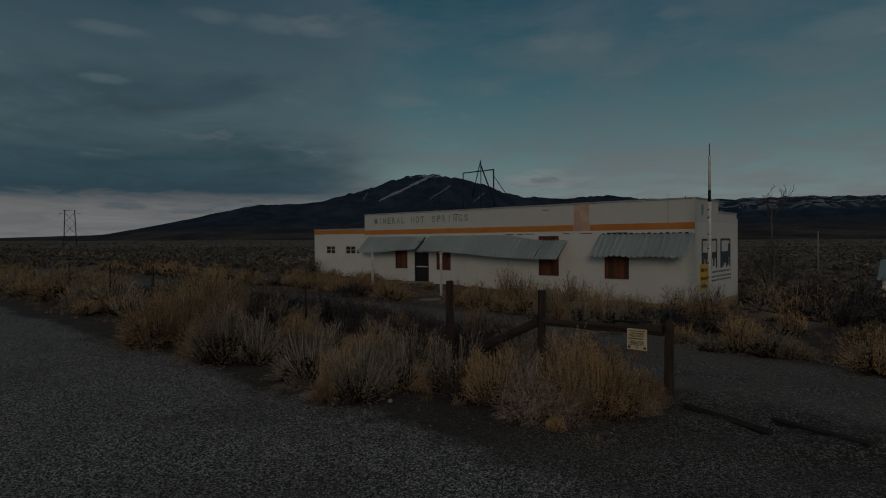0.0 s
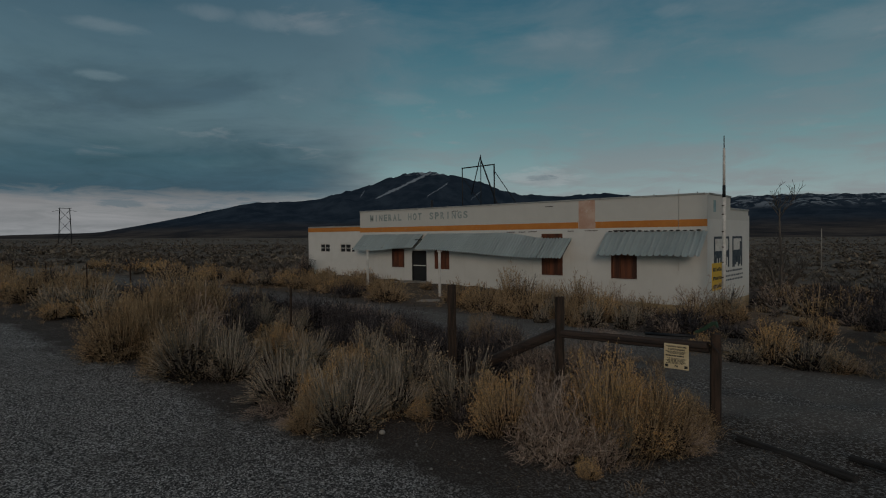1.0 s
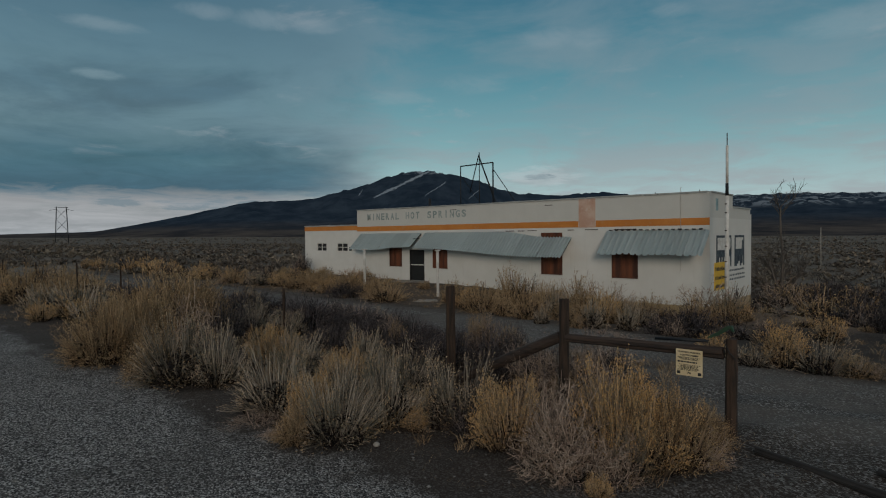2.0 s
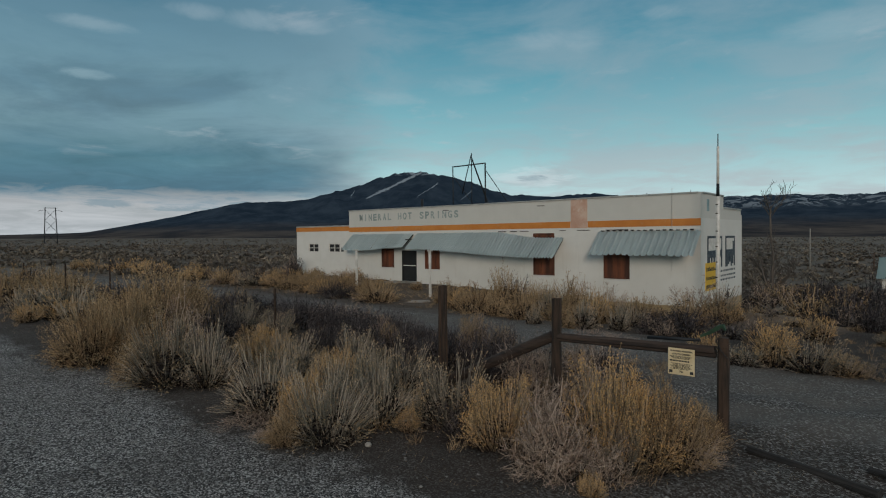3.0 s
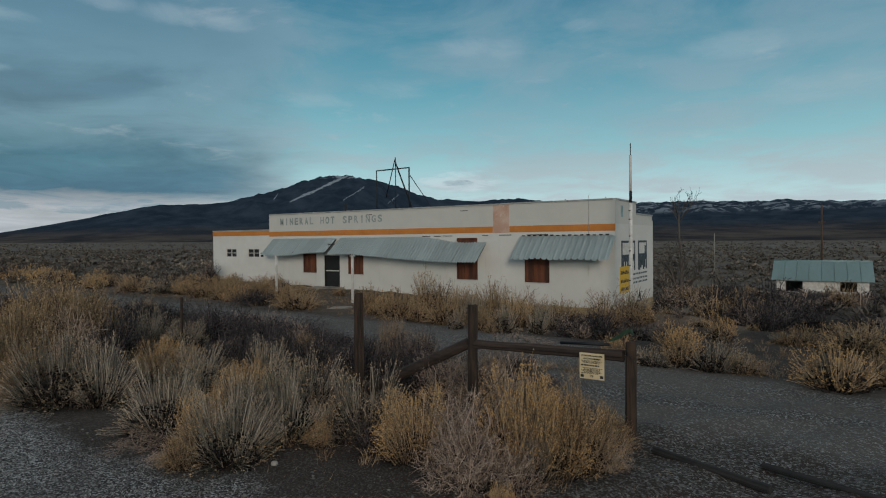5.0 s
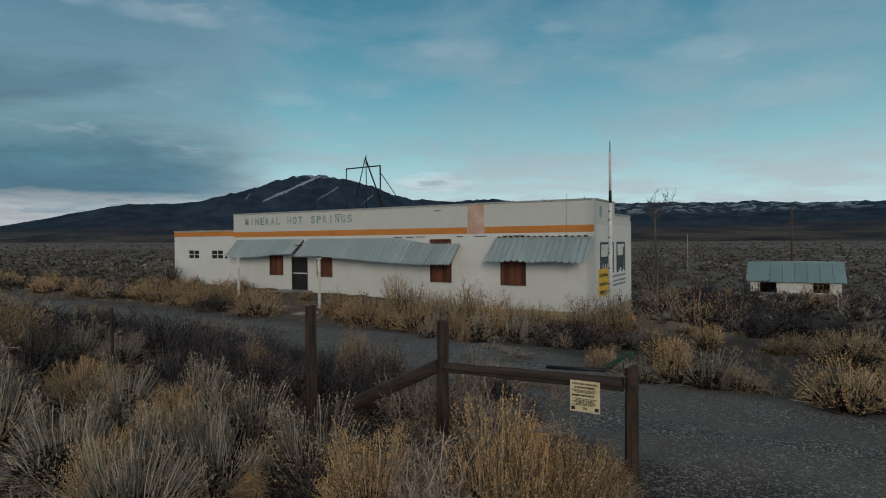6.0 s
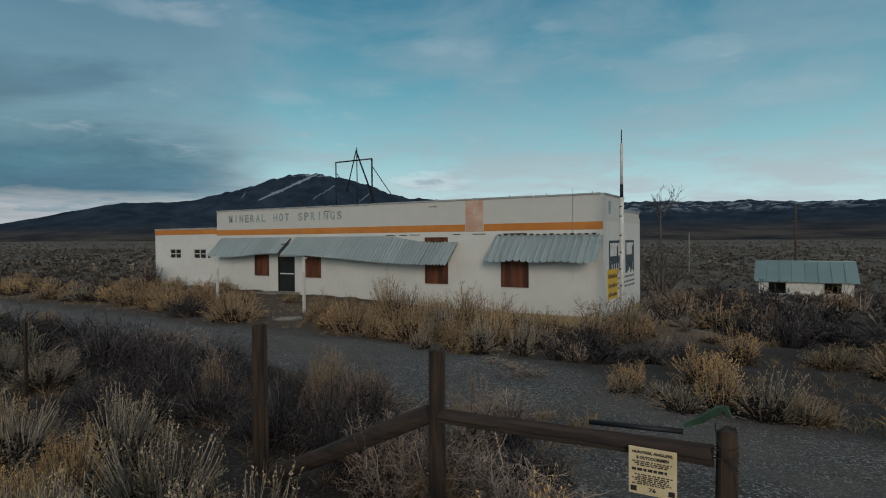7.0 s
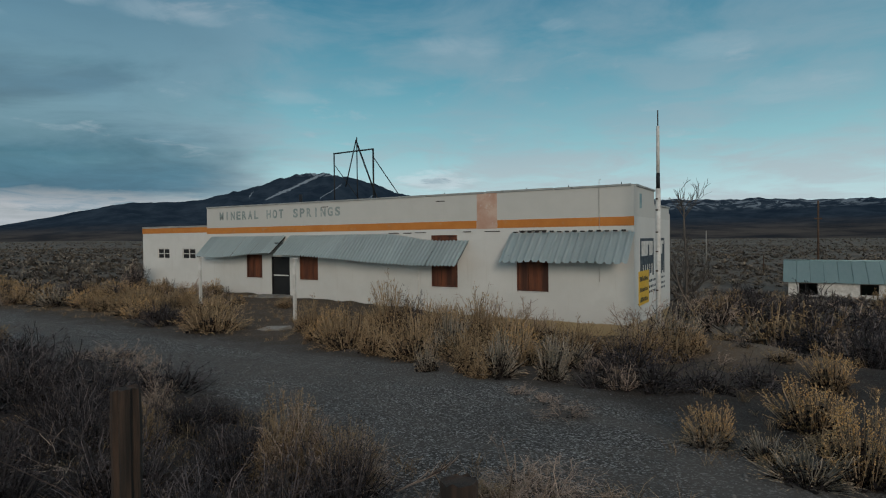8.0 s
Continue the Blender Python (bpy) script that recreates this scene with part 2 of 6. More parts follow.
def mountain_material():
    m, t, s = material("far_mountain")
    p = place(t)
    z = node(t, "ShaderNodeSeparateXYZ", Vector=p).outputs[2]
    # the blue haze of distance is mixed into the rock colour
    hazy_rock = blend(t, smooth(t, noise_of(t, p, 0.009, 9, 0.7), 0.35, 0.65), (0.017, 0.029, 0.046), (0.035, 0.052, 0.074))
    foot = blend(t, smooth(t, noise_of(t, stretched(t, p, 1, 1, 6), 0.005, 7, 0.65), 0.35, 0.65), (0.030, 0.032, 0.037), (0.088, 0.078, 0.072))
    c = blend(t, smooth(t, z, 12.0, 85.0), foot, hazy_rock)
    x, y, _ = node(t, "ShaderNodeSeparateXYZ", Vector=p).outputs
    turn = calc(t, "DEGREES", calc(t, "ARCTAN2", y, x))
    rise = calc(t, "DEGREES", calc(t, "ARCTAN2", calc(t, "SUBTRACT", z, 3.2), calc(t, "SQRT", calc(t, "ADD", calc(t, "MULTIPLY", x, x), calc(t, "MULTIPLY", y, y)))))
    drift = noise_of(t, stretched(t, p, 1.0, 1.0, 0.6), 0.016, 8, 0.68, 0.8)
    ragged = calc(t, "MULTIPLY", calc(t, "SUBTRACT", noise_of(t, p, 0.03, 7, 0.75), 0.5), 0.75)

    def gully_snow(turn0, rise0, turn1, rise1, wide0, wide1):
        """A lane of snow down a gully, by bearing and height in degrees, from its foot to its head."""
        f = calc(t, "DIVIDE", calc(t, "SUBTRACT", turn, turn0), turn1 - turn0)
        off = calc(t, "ABSOLUTE", calc(t, "ADD", calc(t, "SUBTRACT", rise, calc(t, "ADD", rise0, calc(t, "MULTIPLY", f, rise1 - rise0))), ragged))
        wide = calc(t, "ADD", wide0, calc(t, "MULTIPLY", f, wide1 - wide0))
        inside = calc(t, "MULTIPLY", smooth(t, f, -0.03, 0.03), calc(t, "SUBTRACT", 1.0, smooth(t, f, 0.97, 1.05)))
        return calc(t, "MULTIPLY", inside, calc(t, "SUBTRACT", 1.0, smooth(t, calc(t, "DIVIDE", off, wide), 0.75, 1.15)))

    # the plateau keeps patchy snow under its rim, the peak only drifts along its flank
    rim = calc(t, "SUBTRACT", 1.0, smooth(t, turn, 108.0, 116.0))
    patchy = calc(t, "MULTIPLY", calc(t, "MULTIPLY", smooth(t, drift, 0.51, 0.57), rim), smooth(t, rise, 2.15, 2.7))
    top = calc(t, "MULTIPLY", smooth(t, drift, 0.50, 0.56), smooth(t, rise, 6.0, 6.25))
    snow = calc(t, "MAXIMUM", calc(t, "MULTIPLY", patchy, 0.75), top)
    for row in ((137.9, 3.85, 132.5, 6.38, 0.08, 0.12), (132.9, 3.98, 130.9, 5.29, 0.03, 0.05), (128.6, 3.7, 127.6, 4.5, 0.03, 0.05), (139.4, 4.05, 139.0, 4.6, 0.06, 0.05)):
        snow = calc(t, "MAXIMUM", snow, gully_snow(*row))
    c = blend(t, calc(t, "MULTIPLY", snow, 0.55), c, (0.38, 0.44, 0.50))
    link(t, c, s.inputs["Base Color"])
    s.inputs["Roughness"].default_value, s.inputs["Specular IOR Level"].default_value = 1.0, 0.0
    return m


def wall_material():
    m, t, s = material("white_painted_block")
    p = place(t)
    z = node(t, "ShaderNodeSeparateXYZ", Vector=p).outputs[2]
    c = blend(t, noise_of(t, p, 0.7, 5, 0.6), (0.525, 0.513, 0.49), (0.655, 0.648, 0.625))
    runs = smooth(t, noise_of(t, stretched(t, p, 3.0, 3.0, 0.25), 1.4, 6, 0.65), 0.56, 0.8)
    c = blend(t, calc(t, "MULTIPLY", runs, 0.45), c, (0.44, 0.415, 0.375))
    flake = smooth(t, noise_of(t, p, 5.0, 7, 0.7), 0.69, 0.73)
    c = blend(t, calc(t, "MULTIPLY", flake, 0.6), c, (0.40, 0.36, 0.31))
    upper = smooth(t, z, 3.98, 4.0)
    c = blend(t, calc(t, "MULTIPLY", upper, 0.8), c, blend(t, noise_of(t, p, 1.3, 5, 0.6), (0.42, 0.415, 0.39), (0.53, 0.52, 0.49)))
    repaint = smooth(t, noise_of(t, stretched(t, p, 0.35, 0.35, 0.6), 1.0, 4, 0.55), 0.45, 0.62)
    c = blend(t, calc(t, "MULTIPLY", repaint, 0.35), c, (0.50, 0.495, 0.47))
    # the bare tan footing where the paint has come off
    foot = calc(t, "SUBTRACT", 1.0, smooth(t, calc(t, "ADD", z, calc(t, "MULTIPLY", noise_of(t, p, 1.1, 4, 0.6), 0.16)), -0.33, -0.28))
    c = blend(t, foot, c, (0.36, 0.27, 0.15))
    link(t, c, s.inputs["Base Color"])
    s.inputs["Roughness"].default_value = 0.85
    bump(t, s, noise_of(t, p, 30.0, 5, 0.6), 0.25, 0.006)
    return m


def sheet_material(name, low, high, rust):
    """Galvanised sheet with a chalky bloom and rust stains."""
    m, t, s = material(name)
    p = place(t)
    o = node(t, "ShaderNodeObjectInfo").outputs["Random"]
    c = blend(t, noise_of(t, stretched(t, p, 3, 0.6, 0.6), 1.5, 6, 0.65), low, high)
    c = blend(t, calc(t, "MULTIPLY", o, 0.4), c, [v * 0.8 for v in low])
    c = blend(t, calc(t, "MULTIPLY", smooth(t, noise_of(t, p, 2.2, 7, 0.7), 0.64, 0.76), 0.6), c, rust)
    link(t, c, s.inputs["Base Color"])
    s.inputs["Roughness"].default_value, s.inputs["Metallic"].default_value = 0.5, 0.15
    bump(t, s, noise_of(t, p, 12.0, 4, 0.6), 0.15, 0.01)
    return m


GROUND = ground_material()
MOUNTAIN = mountain_material()
WALL = wall_material()
ORANGE = worn("faded_orange_paint", (0.50, 0.17, 0.025), (0.60, 0.23, 0.045), 1.2, 0.7, stain=(0.40, 0.26, 0.15), amount=0.5)
PINK = worn("pink_patch", (0.50, 0.30, 0.22), (0.62, 0.46, 0.38), 1.6, 0.85, stain=(0.58, 0.50, 0.44), amount=0.8)
BOARD = worn("weathered_red_board", (0.055, 0.018, 0.009), (0.20, 0.062, 0.025), 1.1, 0.75, grain=18, stretch=(3, 3, 0.35), stain=(0.035, 0.014, 0.009), amount=0.7)
DARK_WOOD = worn("grey_brown_timber", (0.012, 0.008, 0.006), (0.062, 0.036, 0.023), 4.0, 0.9, grain=25, stretch=(5, 5, 0.5), stain=(0.008, 0.005, 0.004), amount=0.9, relief=0.8)
LOG = worn("weathered_log", (0.014, 0.009, 0.008), (0.060, 0.038, 0.027), 3.0, 0.9, grain=22, stretch=(0.6, 5, 5), stain=(0.060, 0.026, 0.014), amount=0.6, relief=0.8)
TIMBER_AND_GAP = worn("dark_timber_and_gap", (0.010, 0.010, 0.011), (0.030, 0.027, 0.026), 3.0, 0.85, grain=20, stretch=(0.8, 3, 3), relief=0.8)
TIN = sheet_material("galvanised_sheet", (0.41, 0.50, 0.52), (0.62, 0.70, 0.71), (0.22, 0.17, 0.13))
SHED_TIN = sheet_material("green_grey_roof_sheet", (0.27, 0.40, 0.41), (0.40, 0.53, 0.53), (0.16, 0.16, 0.15))
WHITE = worn("old_white_paint", (0.52, 0.50, 0.47), (0.74, 0.72, 0.69), 3.0, 0.7, stain=(0.26, 0.22, 0.18), amount=0.6)
CAP = worn("parapet_flashing", (0.30, 0.31, 0.30), (0.50, 0.50, 0.48), 1.5, 0.6, 0.3, stain=(0.10, 0.09, 0.08), amount=0.8)
IRON = worn("black_iron", (0.008, 0.010, 0.014), (0.022, 0.025, 0.03), 4.0, 0.6, 0.4)
RUST = worn("rusty_steel", (0.035, 0.022, 0.016), (0.08, 0.045, 0.03), 6.0, 0.8, 0.3)
SCREEN = worn("dark_door_screen", (0.006, 0.006, 0.007), (0.014, 0.013, 0.013), 3.0, 0.7)
ROOM = worn("dark_interior", (0.03, 0.028, 0.025), (0.05, 0.045, 0.04), 2.0, 0.95)
ROOFING = worn("grey_roofing", (0.07, 0.07, 0.07), (0.14, 0.135, 0.13), 1.2, 0.95)
CONCRETE = worn("weathered_concrete", (0.20, 0.185, 0.165), (0.36, 0.34, 0.31), 2.0, 0.9, stain=(0.12, 0.10, 0.08), amount=0.7)
YELLOW = worn("yellow_sign_board", (0.62, 0.37, 0.025), (0.72, 0.46, 0.045), 3.0, 0.6)
NAVY = worn("faded_navy_paint", (0.020, 0.035, 0.055), (0.06, 0.08, 0.095), 3.0, 0.8, stain=(0.35, 0.36, 0.36), amount=0.6)
LETTER = worn("faded_letter_paint", (0.19, 0.25, 0.25), (0.38, 0.42, 0.41), 1.1, 0.85, stain=(0.60, 0.585, 0.55), amount=1.0)
PAPER = worn("cream_sign_card", (0.62, 0.50, 0.30), (0.72, 0.60, 0.40), 6.0, 0.6)
INK = worn("black_print", (0.012, 0.012, 0.012), (0.02, 0.02, 0.02), 9.0, 0.7)
BLUE_PAINT = worn("pale_blue_paint", (0.16, 0.27, 0.30), (0.30, 0.42, 0.44), 2.0, 0.8)
GREEN = worn("green_painted_metal", (0.010, 0.035, 0.018), (0.03, 0.07, 0.035), 9.0, 0.6)
POLE_WOOD = worn("brown_pole_wood", (0.05, 0.03, 0.02), (0.10, 0.06, 0.04), 3.0, 0.9)
PEBBLE = plant("crushed_stone", [(0.056, 0.057, 0.060), (0.126, 0.125, 0.123), (0.170, 0.166, 0.161), (0.23, 0.224, 0.217)], 0.8)

STEM = {
    "golden": plant("straw_stems", [(0.05, 0.036, 0.025), (0.17, 0.126, 0.083), (0.33, 0.246, 0.163), (0.54, 0.414, 0.288), (0.20, 0.148, 0.099)], 0.9, (0.165, 0.128, 0.088)),
    "grey": plant("grey_stems", [(0.044, 0.039, 0.033), (0.145, 0.128, 0.107), (0.264, 0.233, 0.195), (0.475, 0.415, 0.345), (0.167, 0.148, 0.125)], 0.9, (0.101, 0.099, 0.077)),
    "tan": plant("tan_stems", [(0.050, 0.034, 0.021), (0.155, 0.109, 0.066), (0.29, 0.210, 0.130), (0.47, 0.350, 0.226), (0.19, 0.134, 0.083)], 0.9, (0.150, 0.100, 0.058)),
    "dead": plant("pinkish_dead_twigs", [(0.065, 0.047, 0.038), (0.20, 0.150, 0.120), (0.36, 0.276, 0.222), (0.56, 0.445, 0.36), (0.24, 0.182, 0.145)]),
    "tree": plant("grey_bark", [(0.07, 0.060, 0.053), (0.15, 0.130, 0.115), (0.10, 0.087, 0.078)]),
    # near-black: the shade inside the shrubs is put into this wood colour
    "core": plant("shade_black_wood", [(0.006, 0.005, 0.006), (0.014, 0.011, 0.011), (0.026, 0.020, 0.018), (0.010, 0.008, 0.008)]),
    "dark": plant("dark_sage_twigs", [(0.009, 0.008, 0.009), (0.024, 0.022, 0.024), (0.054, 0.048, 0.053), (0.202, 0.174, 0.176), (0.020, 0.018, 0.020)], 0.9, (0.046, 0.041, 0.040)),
}
HEAD = {
    "golden": plant("golden_seed_heads", [(0.42, 0.235, 0.085), (0.64, 0.385, 0.150), (0.53, 0.340, 0.165), (0.72, 0.480, 0.225), (0.48, 0.280, 0.110)], 0.9, (0.54, 0.390, 0.225)),
    "grey": plant("pale_seed_heads", [(0.27, 0.198, 0.132), (0.52, 0.395, 0.265), (0.40, 0.310, 0.215), (0.66, 0.52, 0.365)], 0.9, (0.47, 0.305, 0.135)),
    "tan": plant("tan_seed_heads", [(0.23, 0.152, 0.078), (0.45, 0.315, 0.172), (0.35, 0.250, 0.145), (0.58, 0.43, 0.26)], 0.9, (0.36, 0.228, 0.115)),
    "dead": plant("dead_twig_tips", [(0.32, 0.241, 0.215), (0.56, 0.433, 0.391)]),
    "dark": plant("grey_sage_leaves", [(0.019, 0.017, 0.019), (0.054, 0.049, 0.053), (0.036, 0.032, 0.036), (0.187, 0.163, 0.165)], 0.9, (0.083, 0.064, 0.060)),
}


# ---- shapes ----
def part(name, bm, mat, parent=None, label=""):
    """One mesh object out of a bmesh, under its thing."""
    me = bpy.data.meshes.new(name)
    bm.to_mesh(me)
    bm.free()
    me.materials.append(mat)
    ob = new(name, me)
    ob.parent = parent
    if label:
        ob["label"] = label
    return ob


def thing(name, label, category, group="", kind="", at=(0, 0, 0)):
    ob = new(name)
    ob.location = at
    ob.empty_display_size = 0.1
    return tagged(ob, label, category, group, kind)


def add_box(bm, lo, hi, bevel=0.0):
    r = bmesh.ops.create_cube(bm, size=1)
    for v in r["verts"]:
        v.co = Vector([lo[i] + (v.co[i] + 0.5) * (hi[i] - lo[i]) for i in range(3)])
    if bevel:
        edges = {e for v in r["verts"] for e in v.link_edges}
        bmesh.ops.bevel(bm, geom=list(edges), offset=bevel, segments=2, affect="EDGES")
    return bm


def box(lo, hi, bevel=0.0):
    return add_box(bmesh.new(), lo, hi, bevel)


def add_tube(bm, points, radii, sides=8, wobble=0.0, cap=True):
    """A tube along points with a radius at each."""
    rings, points = [], [Vector(p) for p in points]
    for i, p in enumerate(points):
        d = (points[min(i + 1, len(points) - 1)] - points[max(i - 1, 0)]).normalized()
        u = d.orthogonal().normalized() if i == 0 else (u - d * u.dot(d)).normalized()
        w = d.cross(u)
        ring = []
        for k in range(sides):
            a = 2 * math.pi * k / sides
            q = (u * math.cos(a) + w * math.sin(a)) * radii[i]
            ring.append(bm.verts.new(p + q * (1 + wobble * noise.noise((p + q) * 9))))
        rings.append(ring)
    for a, b in zip(rings, rings[1:]):
        for k in range(sides):
            f = bm.faces.new((a[k], a[(k + 1) % sides], b[(k + 1) % sides], b[k]))
            f.smooth = sides > 5
    if cap:
        bm.faces.new(rings[0][::-1])
        bm.faces.new(rings[-1])
    return bm


def rod(a, b, r, sides=8, r2=None, steps=1, wobble=0.0, bend=0.0):
    a, b = Vector(a), Vector(b)
    pts = [a.lerp(b, i / steps) + Vector((0, 0, -bend * math.sin(math.pi * i / steps))) for i in range(steps + 1)]
    return add_tube(bmesh.new(), pts, [r + ((r2 or r) - r) * i / steps for i in range(steps + 1)], sides, wobble)


def slab_with_openings(x0, x1, z0, z1, depth, openings, to_world):
    """A wall of that depth over x0..x1, z0..z1, with openings (xa, xb, za, zb) that go through it."""
    xs = sorted({x0, x1, *[v for o in openings for v in o[:2]]})
    zs = sorted({z0, z1, *[v for o in openings for v in o[2:]]})
    solid = lambda i, k: 0 <= i < len(xs) - 1 and 0 <= k < len(zs) - 1 and not any(
        o[0] - 1e-6 <= xs[i] and xs[i + 1] <= o[1] + 1e-6 and o[2] - 1e-6 <= zs[k] and zs[k + 1] <= o[3] + 1e-6 for o in openings)
    bm, seen = bmesh.new(), {}

    def v(x, d, z):
        key = (round(x, 4), d, round(z, 4))
        if key not in seen:
            seen[key] = bm.verts.new(to_world(x, d, z))
        return seen[key]

    for i in range(len(xs) - 1):
        for k in range(len(zs) - 1):
            if not solid(i, k):
                continue
            a, b, c, d = xs[i], xs[i + 1], zs[k], zs[k + 1]
            bm.faces.new((v(a, 0, c), v(b, 0, c), v(b, 0, d), v(a, 0, d)))
            bm.faces.new((v(b, depth, c), v(a, depth, c), v(a, depth, d), v(b, depth, d)))
            for di, dk, p, q in ((-1, 0, (a, d), (a, c)), (1, 0, (b, c), (b, d)), (0, -1, (a, c), (b, c)), (0, 1, (b, d), (a, d))):
                if not solid(i + di, k + dk):
                    bm.faces.new((v(p[0], 0, p[1]), v(p[0], depth, p[1]), v(q[0], depth, q[1]), v(q[0], 0, q[1])))
    bmesh.ops.recalc_face_normals(bm, faces=bm.faces)
    return bm


def mesh_of(name, verts, faces):
    """A mesh out of arrays: verts (n, 3), faces (m, 3)."""
    me = bpy.data.meshes.new(name)
    me.vertices.add(len(verts))
    me.vertices.foreach_set("co", np.asarray(verts, dtype=np.float32).ravel())
    me.loops.add(faces.size)
    me.loops.foreach_set("vertex_index", np.asarray(faces, dtype=np.int32).ravel())
    me.polygons.add(len(faces))
    me.polygons.foreach_set("loop_start", np.arange(0, faces.size, faces.shape[1], dtype=np.int32))
    me.update(calc_edges=True)
    me.validate()
    return me


def lettering(name, words, x0, x1, z, height, mat, parent, bold=0.02):
    """Words in the built-in font, stretched from x0 to x1, as a thin mesh."""
    cu = bpy.data.curves.new(name, "FONT")
    cu.body, cu.extrude, cu.offset = words, 0.004, bold
    tmp = new(name, cu)
    bpy.context.view_layer.update()
    me = bpy.data.meshes.new_from_object(tmp.evaluated_get(bpy.context.evaluated_depsgraph_get()))
    bpy.data.objects.remove(tmp)
    xy = np.empty(len(me.vertices) * 3, dtype=np.float32)
    me.vertices.foreach_get("co", xy)
    xy = xy.reshape(-1, 3)
    lo, hi = xy.min(0), xy.max(0)
    out = np.empty_like(xy)
    out[:, 0] = (xy[:, 0] - lo[0]) / (hi[0] - lo[0]) * (x1 - x0) + x0
    out[:, 2] = (xy[:, 1] - lo[1]) / (hi[1] - lo[1]) * height + z
    out[:, 1] = -xy[:, 2]
    me.vertices.foreach_set("co", out.ravel())
    me.materials.clear()
    me.materials.append(mat)
    me.update()
    ob = new(name, me)
    ob.parent = parent
    return ob


# ---- ground ----
def ease(a, b, v):
    s = np.clip((v - a) / (b - a), 0, 1)
    return s * s * (3 - 2 * s)


def ground_z(x, y):
    """The height of the ground: the road bank, the yard that falls to the building's corner, and the wide plain."""
    x, y = np.asarray(x, dtype=float), np.asarray(y, dtype=float)
    z = np.interp(y, [-60, 5, 10, 14, 20, 31, 45, 68, 110, 220, 4500], [0.5, 0.55, 0.46, 0.32, 0.14, 0.0, -0.5, -1.7, -2.2, -3.0, -4.0])
    z = z - 0.0175 * (np.clip(x, -40, 12) + 30) * ease(14, 31, y)
    r = np.hypot(x, y)
    left = ease(0.35, 0.95, -x / np.maximum(r, 1))
    z = z + 0.0055 * np.clip(r - 60, 0, None) * left
    bumps = 0.05 * np.sin(x * 1.7 + np.sin(y * 1.1)) * np.sin(y * 1.9 + x * 0.6) + 0.03 * np.sin(x * 4.1 - y * 2.7)
    rough = ease(5.6, 7.5, y) * (1 - 0.75 * ease(13, 14.5, y) * (1 - ease(18.5, 20, y)))
    bank = 0.45 * np.exp(-(((x + 6.4) / 2.6) ** 2 + ((y - 25.6) / 1.3) ** 2))
    bank = bank + 0.55 * np.exp(-(((x - 4.5) / 4.5) ** 2 + ((y - 33.2) / 1.6) ** 2))
    z = z - 0.5 * ease(24.5, 30.5, y) * ease(-24, -14, x) * (1 - ease(-9.6, -6.5, x)) * (1 - ease(36, 44, y))
    return z + bumps * rough * (1 - ease(60, 120, r)) + bank


def spread(lo, hi, step, reach, grow=1.09):
    inner = list(np.arange(lo, hi + step / 2, step))
    up, d = [hi], step
    while up[-1] < reach:
        d *= grow
        up.append(up[-1] + d)
    down, d = [lo], step
    while down[-1] > -reach:
        d *= grow
        down.append(down[-1] - d)
    return np.array(down[:0:-1] + inner + up[1:])


def build_ground():
    gx, gy = spread(-36, 8, 0.3, 4700), spread(-4, 34, 0.3, 4700)
    X, Y = np.meshgrid(gx, gy)
    V = np.stack([X, Y, ground_z(X, Y)], -1).reshape(-1, 3)
    n, m = len(gx), len(gy)
    i = (np.arange(m - 1)[:, None] * n + np.arange(n - 1)[None]).ravel()
    me = mesh_of("ground", V, np.stack([i, i + 1, i + n + 1, i + n], -1))
    me.polygons.foreach_set("use_smooth", [True] * len(me.polygons))
    me.materials.append(GROUND)
    return tagged(new("ground", me), "desert ground of dark gravel road, bare soil and sage plain", "ground", kind="structure")


build_ground()


